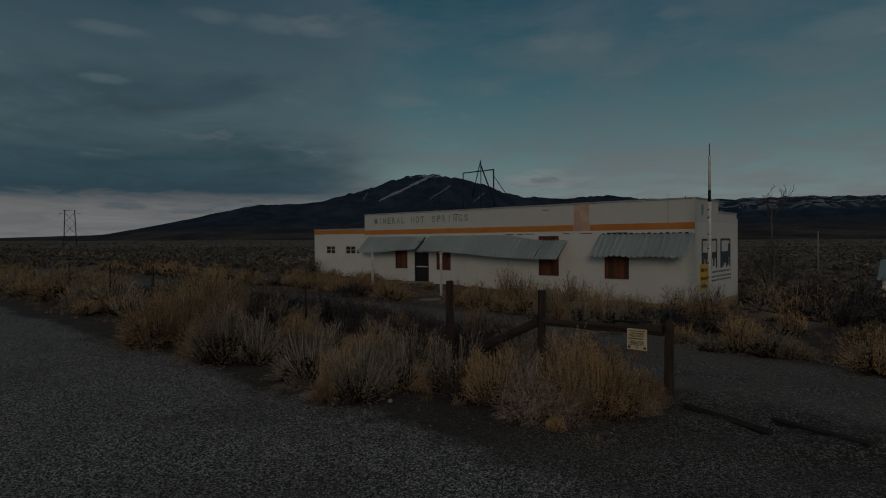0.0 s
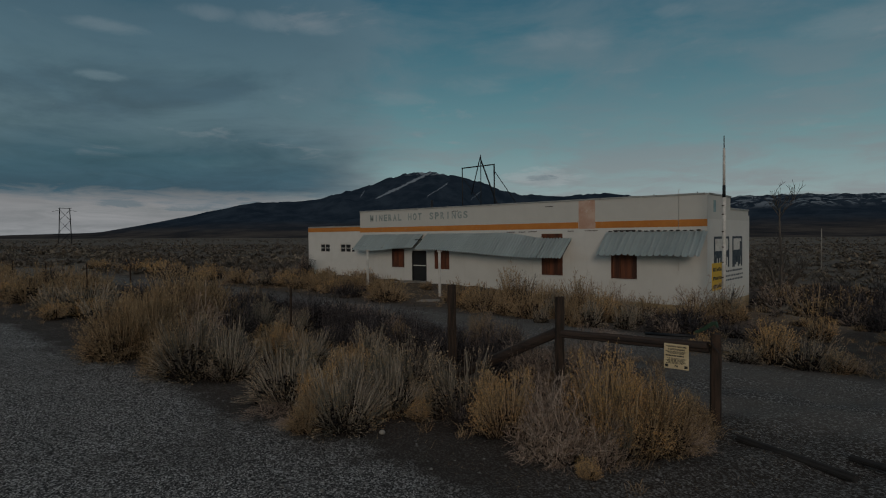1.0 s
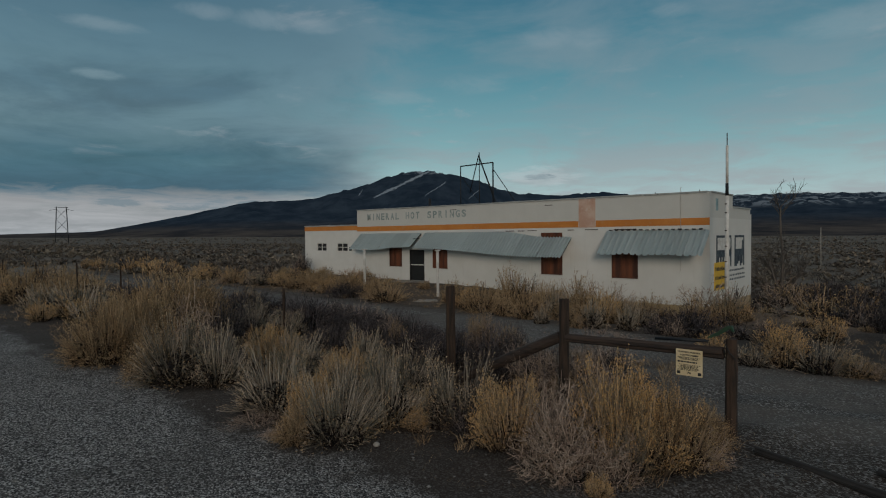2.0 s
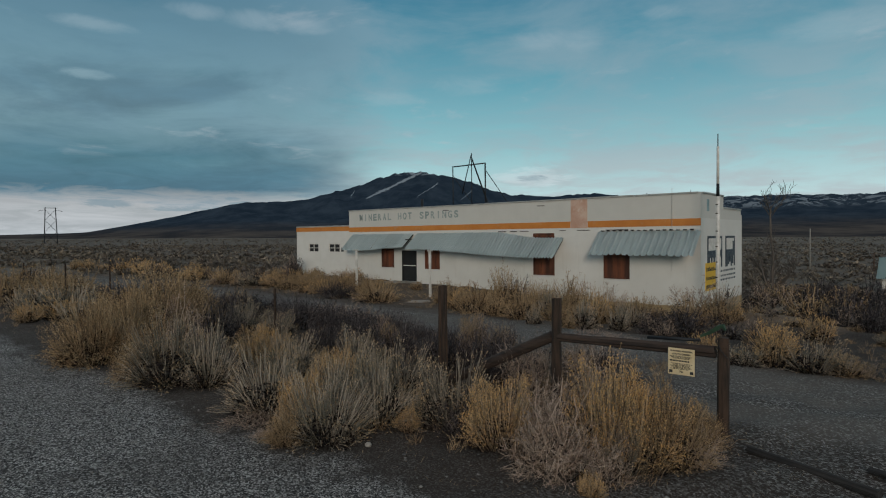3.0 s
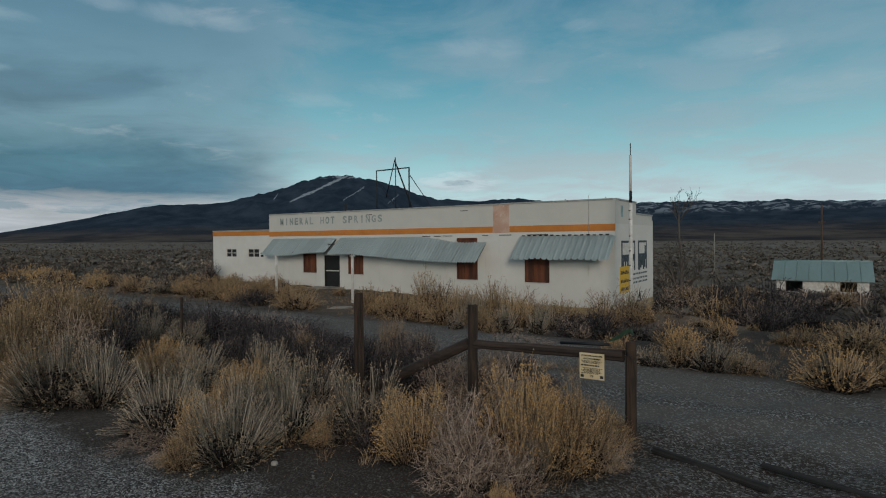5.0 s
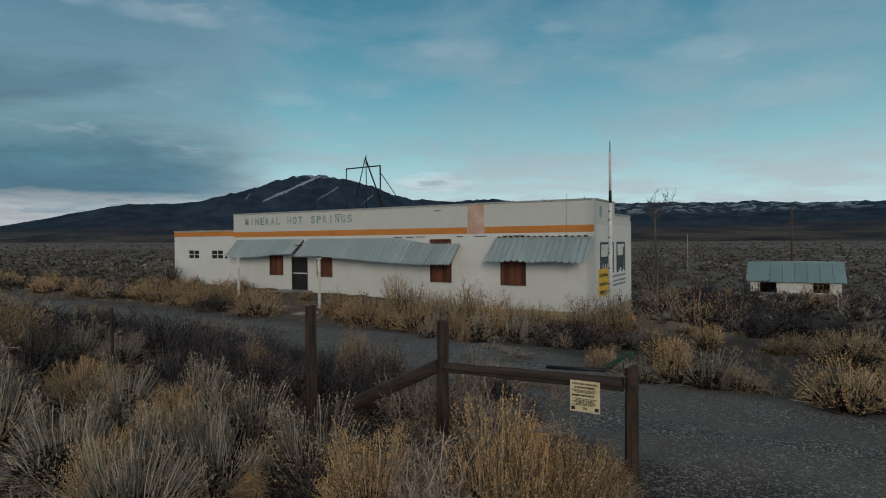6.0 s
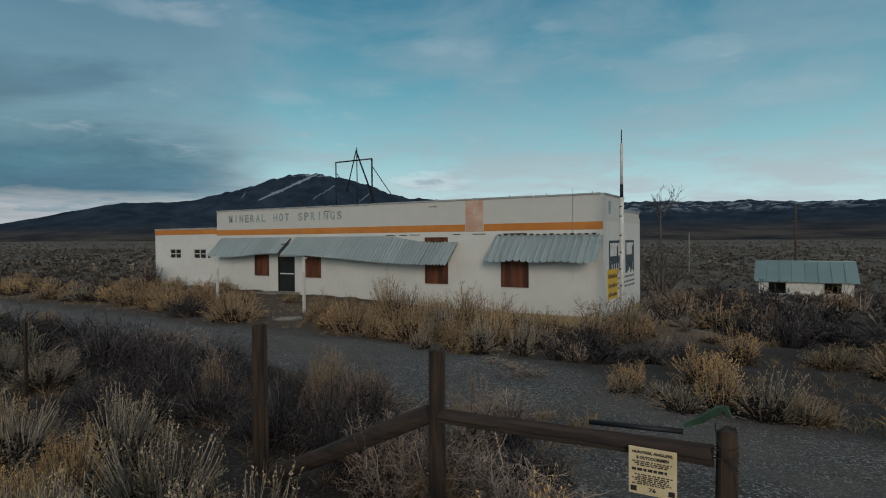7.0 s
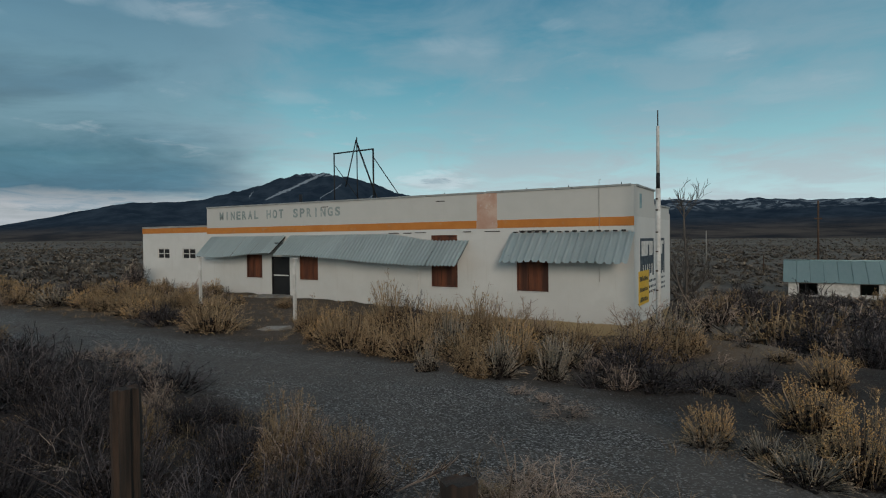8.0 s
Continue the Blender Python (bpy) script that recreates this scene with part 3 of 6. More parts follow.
def build_mountains():
    """A far range: its crest by bearing and height in degrees, with gullies cut into the slopes."""
    bearing = [172, 162, 156.8, 149.5, 143.5, 139.5, 135.5, 132.6, 130, 127.5, 124, 119.7, 116.3, 113, 106, 103.5, 99.7, 94, 88, 80, 70, 55, 40]
    crest = [0.35, 0.65, 1.65, 3.35, 3.72, 4.85, 6.15, 6.45, 6.0, 5.2, 4.1, 3.8, 4.05, 3.6, 3.3, 3.42, 3.28, 3.18, 3.0, 2.9, 2.6, 2.0, 1.2]
    az = np.arange(40, 176, 0.2)
    el = np.interp(az, bearing[::-1], crest[::-1])
    el = np.convolve(np.pad(el, 3, mode="edge"), np.ones(7) / 7, "valid")
    rr = np.concatenate([np.linspace(1500, 3200, 44), np.linspace(3240, 4000, 10)])
    V = np.empty((len(rr), len(az), 3))
    for i, r in enumerate(rr):
        s = min((r - 1500) / 1700, 1)
        up = s ** 1.9 if r <= 3200 else 1 - 0.5 * ((r - 3200) / 800)
        for k, a in enumerate(az):
            x, y = r * math.cos(radians(a)), r * math.sin(radians(a))
            top = 3200 * math.tan(radians(el[k]))
            n1 = noise.ridged_multi_fractal(Vector((x * 0.0021, y * 0.0021, 3.1)), 0.9, 2.1, 5, 1.0, 2.0)
            n2 = noise.fractal(Vector((x * 0.016, y * 0.016, 0.7)), 0.8, 2.0, 4)
            gully = (n1 - 1.1) * 0.26 * min(up, 1) * (1 - up ** 3 * 0.85) if r <= 3200 else 0
            V[i, k] = x, y, 3.2 + top * (up + gully) + n2 * top * (0.045 if el[k] > 4 or a < 118 else 0.018) * up - (8 if i == 0 else 7 * (1 - s))
    n, m = len(az), len(rr)
    i = (np.arange(m - 1)[:, None] * n + np.arange(n - 1)[None]).ravel()
    me = mesh_of("mountain_backdrop", V.reshape(-1, 3), np.stack([i, i + n, i + n + 1, i + 1], -1))
    me.polygons.foreach_set("use_smooth", [True] * len(me.polygons))
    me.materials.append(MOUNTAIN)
    tagged(new("mountain_backdrop", me), "far dark blue mountain range with streaks of snow", "mountains", kind="structure")


build_mountains()


# ---- the white building ----
FRONT, LEFT, MID, RIGHT, BACK = 31.39, -43.35, -36.5, -10.38, 38.9
WINDOWS = {  # x0, x1, z0, z1
    "small_a": (-41.69, -40.40, 2.04, 2.71), "small_b": (-39.03, -37.70, 2.04, 2.71),
    "left": (-32.93, -31.58, 1.0, 2.35), "middle": (-28.60, -27.22, 0.98, 2.35),
    "tall": (-19.90, -18.45, 0.88, 3.34), "right": (-15.45, -13.97, 0.84, 2.2)}
DOOR = (-30.82, -29.36, 0.06, 2.24)
building = thing("roadside_building", "long abandoned white painted building with orange stripe and boarded windows", "building")


def front(x, d, z):
    return (x, FRONT + d, z)


def flank(y, d, z):
    return (RIGHT - d, y, z)


part("front_wall", slab_with_openings(MID, RIGHT, -1.3, 5.24, 0.25, [WINDOWS[k] for k in ("left", "middle", "tall", "right")] + [DOOR], front), WALL, building, "white painted front wall with chipped footing")
part("wing_wall", slab_with_openings(LEFT, MID, -1.3, 4.12, 0.25, [WINDOWS["small_a"], WINDOWS["small_b"]], front), WALL, building)
part("side_wall", slab_with_openings(FRONT + 0.25, 35.3, -1.6, 5.24, 0.25, [], flank), WALL, building)
part("side_wall", slab_with_openings(35.3, BACK, -1.6, 4.6, 0.25, [], flank), WALL, building)
part("wing_side_wall", box((LEFT, FRONT + 0.25, -1.2), (LEFT + 0.25, BACK, 4.1)), WALL, building)
part("back_wall", box((LEFT, BACK, -1.6), (RIGHT, BACK + 0.25, 4.3)), WALL, building)
part("parapet_step", box((MID, FRONT + 0.25, 3.6), (MID + 0.25, BACK, 5.2)), WALL, building)
part("roof", box((MID + 0.25, FRONT + 0.25, 4.3), (RIGHT - 0.25, BACK, 4.45)), ROOFING, building)
part("wing_roof", box((LEFT + 0.25, FRONT + 0.25, 3.6), (MID, BACK, 3.75)), ROOFING, building)
part("interior_floor", box((LEFT + 0.25, FRONT + 0.25, -0.3), (RIGHT - 0.25, BACK, 0.03)), ROOM, building)
part("interior_partition", box((LEFT + 0.3, FRONT + 3.2, 0.03), (RIGHT - 0.3, FRONT + 3.3, 3.5)), ROOM, building)


def stripe(x0, x1):
    part("orange_stripe", box((x0, FRONT - 0.018, 3.62), (x1, FRONT + 0.01, 3.98), 0.004), ORANGE, building, "faded orange painted band")


stripe(MID, -17.42)
stripe(-16.36, RIGHT)
part("orange_stripe", box((LEFT - 0.02, FRONT - 0.018, 3.72), (MID - 0.003, FRONT + 0.01, 4.06), 0.004), ORANGE, building, "faded orange painted band")
part("pink_patch", box((-17.40, FRONT - 0.012, 3.60), (-16.38, FRONT + 0.01, 5.20), 0.003), PINK, building, "bare pinkish patch where paint is gone")


def cap_strip(a, b, z, drop=0.055):
    """Metal flashing along the top of a wall, slightly uneven, in lengths of about three metres."""
    a, b = Vector(a), Vector(b)
    n = max(1, round((b - a).length / 3.2))
    for i in range(n):
        p, q = a.lerp(b, i / n), a.lerp(b, (i + 1) / n - 0.004)
        wide = Vector((0, 0.17, 0)) if abs(b.x - a.x) > abs(b.y - a.y) else Vector((0.17, 0, 0))
        lift = random.uniform(-0.008, 0.012)
        lo, hi = p - wide + Vector((0, 0, z - drop + lift)), q + wide + Vector((0, 0, z + 0.025 + lift))
        part("parapet_flashing", box([min(lo[k], hi[k]) for k in range(3)], [max(lo[k], hi[k]) for k in range(3)], 0.006), CAP, building, "dull metal flashing")


cap_strip((MID, FRONT + 0.12, 0), (RIGHT, FRONT + 0.12, 0), 5.26)
cap_strip((RIGHT - 0.12, FRONT + 0.3, 0), (RIGHT - 0.12, 35.3, 0), 5.26)
cap_strip((RIGHT - 0.12, 35.32, 0), (RIGHT - 0.12, BACK, 0), 4.62)
cap_strip((LEFT, FRONT + 0.12, 0), (MID - 0.02, FRONT + 0.12, 0), 4.14, 0.06)


def boarded_window(k, boards):
    x0, x1, z0, z1 = WINDOWS[k]
    frame_bm = bmesh.new()
    t = 0.07
    for lo, hi in (((x0, z0), (x0 + t, z1)), ((x1 - t, z0), (x1, z1)), ((x0 + t, z0), (x1 - t, z0 + t)), ((x0 + t, z1 - t), (x1 - t, z1))):
        add_box(frame_bm, (lo[0], FRONT + 0.03, lo[1]), (hi[0], FRONT + 0.15, hi[1]), 0.006)
    w = part("window", frame_bm, BOARD, building, "window frame with weathered red-brown boards")
    wide = (x1 - x0 - 2 * t) / boards
    for i in range(boards):
        a = x0 + t + i * wide
        part("board", box((a + 0.006, FRONT + 0.075 + 0.02 * (i % 2), z0 + t), (a + wide - 0.006, FRONT + 0.11 + 0.02 * (i % 2), z1 - t - 0.01 * i), 0.004), BOARD, w)
    part("window_sill", box((x0 - 0.05, FRONT - 0.04, z0 - 0.05), (x1 + 0.05, FRONT + 0.06, z0), 0.008), WHITE, w)


def paned_window(k):
    x0, x1, z0, z1 = WINDOWS[k]
    bm, t, xm, zm = bmesh.new(), 0.05, (x0 + x1) / 2, (z0 + z1) / 2
    for lo, hi in (((x0, z0), (x0 + t, z1)), ((x1 - t, z0), (x1, z1)), ((x0 + t, z0), (x1 - t, z0 + t)), ((x0 + t, z1 - t), (x1 - t, z1)),
                   ((xm - 0.035, z0 + t), (xm + 0.035, z1 - t)), ((x0 + t, zm - 0.025), (xm - 0.035, zm + 0.025)), ((xm + 0.035, zm - 0.025), (x1 - t, zm + 0.025))):
        add_box(bm, (lo[0], FRONT + 0.04, lo[1]), (hi[0], FRONT + 0.12, hi[1]), 0.005)
    w = part("window", bm, WHITE, building, "small white four-pane window")
    for a, b in ((x0 + t, xm - 0.035), (xm + 0.035, x1 - t)):
        for c, d in ((z0 + t, zm - 0.025), (zm + 0.025, z1 - t)):
            part("pane", box((a, FRONT + 0.075, c), (b, FRONT + 0.085, d)), SCREEN, w, "dark opaque pane")


for k in ("small_a", "small_b"):
    paned_window(k)
boarded_window("left", 3)
boarded_window("middle", 2)
boarded_window("tall", 3)
boarded_window("right", 3)

# the door: a dark screen door with a pale cross rail, and its concrete step
x0, x1, z0, z1 = DOOR
door_bm = bmesh.new()
for lo, hi in (((x0, z0), (x0 + 0.09, z1)), ((x1 - 0.09, z0), (x1, z1)), ((x0 + 0.09, z1 - 0.09), (x1 - 0.09, z1))):
    add_box(door_bm, (lo[0], FRONT + 0.02, lo[1]), (hi[0], FRONT + 0.14, hi[1]), 0.006)
door = part("door", door_bm, SCREEN, building, "dark screen door with pale cross rail")
part("door_leaf", box((x0 + 0.1, FRONT + 0.07, z0 + 0.02), (x1 - 0.1, FRONT + 0.11, z1 - 0.1), 0.005), SCREEN, door)
part("cross_rail", box((x0 + 0.1, FRONT + 0.05, 1.14), (x1 - 0.1, FRONT + 0.08, 1.21), 0.006), WHITE, door, "pale cross rail")
part("door_handle", rod((x0 + 0.17, FRONT + 0.03, 1.0), (x0 + 0.17, FRONT + 0.03, 1.12), 0.012), IRON, door)
part("door_step", box((x0 - 0.7, FRONT - 1.5, -0.25), (x1 + 0.45, FRONT - 0.004, 0.06), 0.02), CONCRETE, building, "weathered concrete door step")


def awning(x0, x1, top, low, out, wave, height, sheet, label, gap=None):
    """A lean-to awning of ribbed sheets on rafters. top and low: heights of its edges along x."""
    ob = part("awning", box((x0 + 0.05, FRONT - 0.06, min(top(x0), top(x1)) - 0.14), (x1 - 0.05, FRONT - 0.004, min(top(x0), top(x1)) - 0.03), 0.005), DARK_WOOD, building, label)
    n = max(1, round((x1 - x0) / sheet))
    for i in range(n):
        a, b = x0 + (x1 - x0) * i / n, x0 + (x1 - x0) * (i + 1) / n + 0.05
        slip, lift = random.uniform(-0.05, 0.05), random.uniform(0, 0.012) + 0.006 * (i % 2)
        steps = max(4, round((b - a) / wave * 10))
        bm, rows = bmesh.new(), []
        for s in range(5):
            f = s / 4
            row = []
            for k in range(steps + 1):
                x = a + (b - a) * k / steps
                ph = (x / wave) % 1.0
                rib = min(1.0, max(0.0, 1.6 - abs(ph - 0.5) * 7.0)) if wave > 0.25 else 0.5 + 0.5 * math.cos(2 * math.pi * ph)
                z = top(x) + (low(x) - top(x)) * f + height * rib + lift + 0.012 * noise.noise(Vector((x * 1.3, f * 2, 4.0)))
                y = FRONT - 0.03 - (out + slip) * f
                row.append(bm.verts.new((x, y, z)))
            rows.append(row)
        for p, q in zip(rows, rows[1:]):
            for k in range(steps):
                bm.faces.new((p[k], q[k], q[k + 1], p[k + 1]))
        r = bmesh.ops.solidify(bm, geom=bm.faces[:], thickness=0.004)
        part("metal_sheet", bm, TIN, ob)
    for i in range(n + 1):
        x = min(max(x0 + (x1 - x0) * i / n, x0 + 0.06), x1 - 0.06)
        part("rafter", rod((x, FRONT - 0.01, top(x) - 0.07), (x, FRONT - out * 0.8, top(x) + (low(x) - top(x)) * 0.8 - 0.06), 0.03, 4), DARK_WOOD, ob)
    part("front_batten", rod((x0 + 0.04, FRONT - out * 0.75, top(x0) + (low(x0) - top(x0)) * 0.75 - 0.05), (x1 - 0.04, FRONT - out * 0.75, top(x1) + (low(x1) - top(x1)) * 0.75 - 0.05), 0.03, 4) if gap is None else
         add_tube(bmesh.new(), [(x, FRONT - out * 0.75, top(x) + (low(x) - top(x)) * 0.75 - 0.05) for x in np.linspace(x0 + 0.04, x1 - 0.04, 12)], [0.03] * 12, 4), DARK_WOOD, ob)
    return ob


awning(-36.1, -29.62, lambda x: 3.40, lambda x: 2.24 + 0.16 * ease(-33.5, -29.6, x) - 0.05 * math.sin((x + 36) * 0.9), 1.22, 0.2, 0.062, 0.8, "dented galvanised awning over the windows", gap=1)
awning(-29.24, -17.85, lambda x: 3.40 - 0.36 * ease(-22.8, -19.4, x), lambda x: 2.33 - 0.42 * ease(-28.5, -19.5, x), 1.30, 0.2, 0.062, 0.8, "sagging galvanised awning with a torn seam", gap=1)
awning(-15.72, -10.40, lambda x: 3.36, lambda x: 2.14 + 0.02 * math.sin(x * 3), 1.25, 0.335, 0.075, 1.0, "ribbed galvanised awning over a boarded window")

# dark blocks stand in for the shadowed gaps where the ribs meet the wall
for i in range(15):
    x = -15.55 + 0.335 * i
    part("rafter_end", box((x, FRONT - 0.10, 3.395), (x + 0.17, FRONT - 0.006, 3.445 + 0.012 * (i % 3)), 0.006), TIMBER_AND_GAP, building)

# torn dark strips of old roofing along the top of the awnings
for x in (-22.4, -21.5, -20.8, -18.1, -17.0, -15.3, -14.7):
    long = random.uniform(0.35, 0.8)
    part("torn_strip", box((x, FRONT - 0.04, 3.445 + random.uniform(-0.01, 0.02)), (x + long, FRONT + 0.005, 3.485 + random.uniform(0, 0.012)), 0.006), DARK_WOOD, building)
part("broken_flap", box((-29.75, FRONT - 0.75, 3.0), (-29.15, FRONT - 0.68, 3.05), 0.01), TIMBER_AND_GAP, building)

# conduits on the wall
part("conduit", add_tube(bmesh.new(), [(-11.76, FRONT - 0.03, 1.35), (-11.76, FRONT - 0.03, 2.05)], [0.010] * 2, 6), WHITE, building)
part("conduit", add_tube(bmesh.new(), [(-11.76, FRONT - 0.03, 3.45), (-11.76, FRONT - 0.03, 5.5), (-11.68, FRONT - 0.05, 5.52)], [0.010] * 3, 6), WHITE, building)
part("conduit", rod((-20.65, FRONT - 0.02, 0.0), (-20.65, FRONT - 0.02, 1.6), 0.016, 6), WHITE, building)
part("wall_box", box((-37.45, FRONT - 0.05, 2.1), (-37.2, FRONT + 0.004, 2.4), 0.01), IRON, building, "small dark wall box")
for x in (-26.5, -23.2, -19.2, -15.0, -13.1, -10.9):
    part("roof_stub", rod((x, FRONT + 0.14, 5.2), (x, FRONT + 0.14, 5.36), 0.02, 6), IRON, building)
part("roof_vent", rod((-33.0, 36.0, 4.4), (-33.0, 36.0, 6.2), 0.11, 10), IRON, building)
for x in (-19.6, -26.9):
    part("wall_scar", box((x, FRONT - 0.012, 4.93), (x + 0.5, FRONT + 0.005, 4.97), 0.004), DARK_WOOD, building)

# faded lettering on the parapet
for words, a, b in (("MINERAL", -35.28, -31.85), ("HOT", -31.15, -29.80), ("SPRINGS", -29.02, -25.58)):
    cell = (b - a + 0.16) / len(words)
    for i, letter in enumerate(words):
        wide = cell * (0.22 if letter == "I" else 0.70)
        mid = a + cell * (i + 0.5) - 0.08
        ob = lettering("letter", letter, mid - wide / 2, mid + wide / 2, 4.44, 0.50, LETTER, building, 0.035)
        ob.location.y = FRONT - 0.006
        ob["label"] = "faded grey painted letter"


# painted boards and sign on the side wall
def on_flank(name, y0, y1, z0, z1, proud, mat, parent=building, label=""):
    return part(name, box((RIGHT - 0.01, y0, z0), (RIGHT + proud, y1, z1), 0.003), mat, parent, label)


for y0, y1, z0 in ((32.5, 34.95, 1.45), (35.75, 37.5, 1.42)):
    panel = on_flank("painted_panel", y0, y1, 2.42, 3.05, 0.012, WHITE, label="white panel with faded navy border")
    on_flank("border", y0 - 0.06, y1 + 0.06, 2.98, 3.10, 0.02, NAVY, panel)
    on_flank("border", y0 - 0.08, y0 + 0.08, z0, 2.978, 0.02, NAVY, panel)
    on_flank("border", y1 - 0.1, y1 + 0.08, z0, 2.978, 0.02, NAVY, panel)
    on_flank("navy_band", y0 + 0.085, y1 - 0.105, 1.98, 2.35, 0.02, NAVY, panel)
    on_flank("chimney_shape", y0 + 1.35, y0 + 1.6, 2.352, 2.82, 0.02, NAVY, panel)
    for i in range(5):
        a = y0 + 0.12 + (y1 - y0 - 0.3) * i / 5
        on_flank("paint_drip", a, a + 0.22, z0 + 0.12 * (i % 3), 1.978, 0.02, NAVY, panel)
sign = on_flank("yellow_sign", 32.1, 33.95, 0.34, 1.74, 0.03, YELLOW, label="yellow sign board with dark writing")
for i, (z, h) in enumerate(((1.32, 0.26), (0.88, 0.26), (0.46, 0.24))):
    a = 32.2
    while a < 33.75:
        w = random.uniform(0.07, 0.16)
        on_flank("writing_bar", a, min(a + w, 33.85), z, z + h * random.uniform(0.5, 0.8), 0.034, INK, sign)
        a += w + random.uniform(0.035, 0.07)
for z in (1.18, 0.92, 0.70):
    a = 34.1
    while a < 37.6:
        w = random.uniform(0.12, 0.35)
        on_flank("writing_bar", a, a + w, z, z + 0.1, 0.006, NAVY)
        a += w + 0.12
part("blue_stain", box((RIGHT - 0.01, 32.35, 4.35), (RIGHT + 0.006, 32.75, 4.95), 0.003), BLUE_PAINT, building)

# ---- the iron sign frame on the roof ----
iron = thing("roof_sign_frame", "empty black iron sign frame braced on the flat roof", "sign frame", at=(-25.3, 32.2, 4.45))


def iron_bar(name, a, b, r):
    ob = part(name, rod(a, b, r, 6), IRON, iron)
    ob.matrix_parent_inverse = Matrix.Translation(-Vector(iron.location))
    return ob


YF = 32.2
iron_bar("post", (-26.67, YF, 4.45), (-26.67, YF, 7.92), 0.036)
iron_bar("post", (-23.96, YF, 4.45), (-23.96, YF, 7.96), 0.047)
iron_bar("top_bar", (-26.7, YF, 7.92), (-23.93, YF, 7.94), 0.040)
iron_bar("mast", (-25.3, YF + 0.3, 4.45), (-25.3, YF + 0.3, 8.75), 0.029)
iron_bar("leg", (-25.3, YF + 0.25, 8.6), (-26.12, YF + 0.3, 6.1), 0.032)
iron_bar("leg", (-25.3, YF + 0.25, 8.55), (-24.05, YF + 0.1, 5.9), 0.032)
iron_bar("leg", (-24.05, YF + 0.1, 5.9), (-23.5, YF + 0.3, 4.45), 0.029)
iron_bar("leg", (-25.28, YF + 0.3, 8.3), (-24.05, YF + 0.9, 4.45), 0.022)
iron_bar("brace", (-26.64, YF + 0.05, 7.25), (-25.2, YF + 1.4, 4.45), 0.022)
iron_bar("brace", (-23.93, YF + 0.05, 7.45), (-22.3, YF + 1.2, 4.45), 0.025)
iron_bar("low_bar", (-25.35, YF + 0.5, 5.25), (-24.15, YF + 0.5, 5.28), 0.018)

# ---- the tall white pole at the building's corner ----
px, py = -9.17, 29.8
pz = float(ground_z(px, py))
pole = thing("antenna_pole", "tall white painted pole with a dark band and thin mast", "pole", at=(px, py, pz))
for name, z0, z1, r, mat in (("lower_pole", -1.1, 4.9, 0.095, WHITE), ("dark_band", 4.9, 5.46, 0.072, IRON), ("upper_pole", 5.46, 7.15, 0.06, WHITE), ("mast", 7.15, 7.72, 0.022, RUST)):
    part(name, add_tube(bmesh.new(), [(0, 0, z0 - pz), (0, 0, (z0 + z1) / 2 - pz), (0, 0, z1 - pz)], [r, r * 0.96, r * 0.92], 12), mat, pole)
for z in (1.2, 1.9, 2.6, 3.3, 4.1, 4.5):
    part("clamp", box((-0.075, -0.112, z - pz), (0.02, -0.07, z - pz + 0.05), 0.01), RUST, pole)

# ---- porch posts, slab ----
for x in (-27.45, -21.7):
    z = float(ground_z(x, 24.2))
    p = thing("porch_post", "white painted wooden post standing alone in brush", "post", "porch posts", at=(x, 24.2, z))
    part("shaft", box((-0.055, -0.055, -0.2), (0.055, 0.055, 2.42 - z), 0.01), WHITE, p)
    part("top_bracket", box((-0.11, -0.1, 2.42 - z), (0.11, 0.1, 2.48 - z), 0.01), WHITE, p)
s = part("concrete_slab", box((-0.65, -0.4, -0.1), (0.65, 0.4, 0.07), 0.03), CONCRETE)
s.matrix_world = pose(-21.1, 22.4, float(ground_z(-21.1, 22.4)), 2, -3, 12)
tagged(s, "broken pale concrete slab lying in the yard", "slab")

# ---- the low shed ----
SX0, SX1, SY0, SY1, SZ = -5.35, 1.9, 66.3, 72.4, -2.5
shed = thing("low_shed", "low abandoned shed with pale walls and green-grey metal roof", "shed")
shed_holes = [(-4.55, -3.2, -1.95, -0.98), (-0.25, 1.0, -1.85, -0.98)]
part("front_wall", slab_with_openings(SX0, SX1, SZ, -0.75, 0.2, shed_holes, lambda x, d, z: (x, SY0 + d, z)), WHITE, shed)
part("end_wall", slab_with_openings(SY0 + 0.2, SY1, SZ, -0.75, 0.15, [], lambda y, d, z: (SX0 + d, y, z)), BLUE_PAINT, shed, "pale blue end wall")
part("end_wall", slab_with_openings(SY0 + 0.2, SY1, SZ, -0.75, 0.15, [], lambda y, d, z: (SX1 - d, y, z)), WHITE, shed)
part("back_wall", box((SX0, SY1, SZ), (SX1, SY1 + 0.2, -0.75)), WHITE, shed)
for x in (SX0, SX1 - 0.15):
    bm = bmesh.new()
    tri = [bm.verts.new((x + d, y, z)) for d in (0, 0.15) for y, z in ((SY0, -0.75), (SY1 + 0.2, -0.75), ((SY0 + SY1) / 2, 0.78))]
    bm.faces.new(tri[:3]), bm.faces.new(tri[5:2:-1])
    for i in range(3):
        bm.faces.new((tri[i], tri[i + 3], tri[(i + 1) % 3 + 3], tri[(i + 1) % 3]))
    bmesh.ops.recalc_face_normals(bm, faces=bm.faces)
    part("gable", bm, BLUE_PAINT, shed, "pale blue gable")
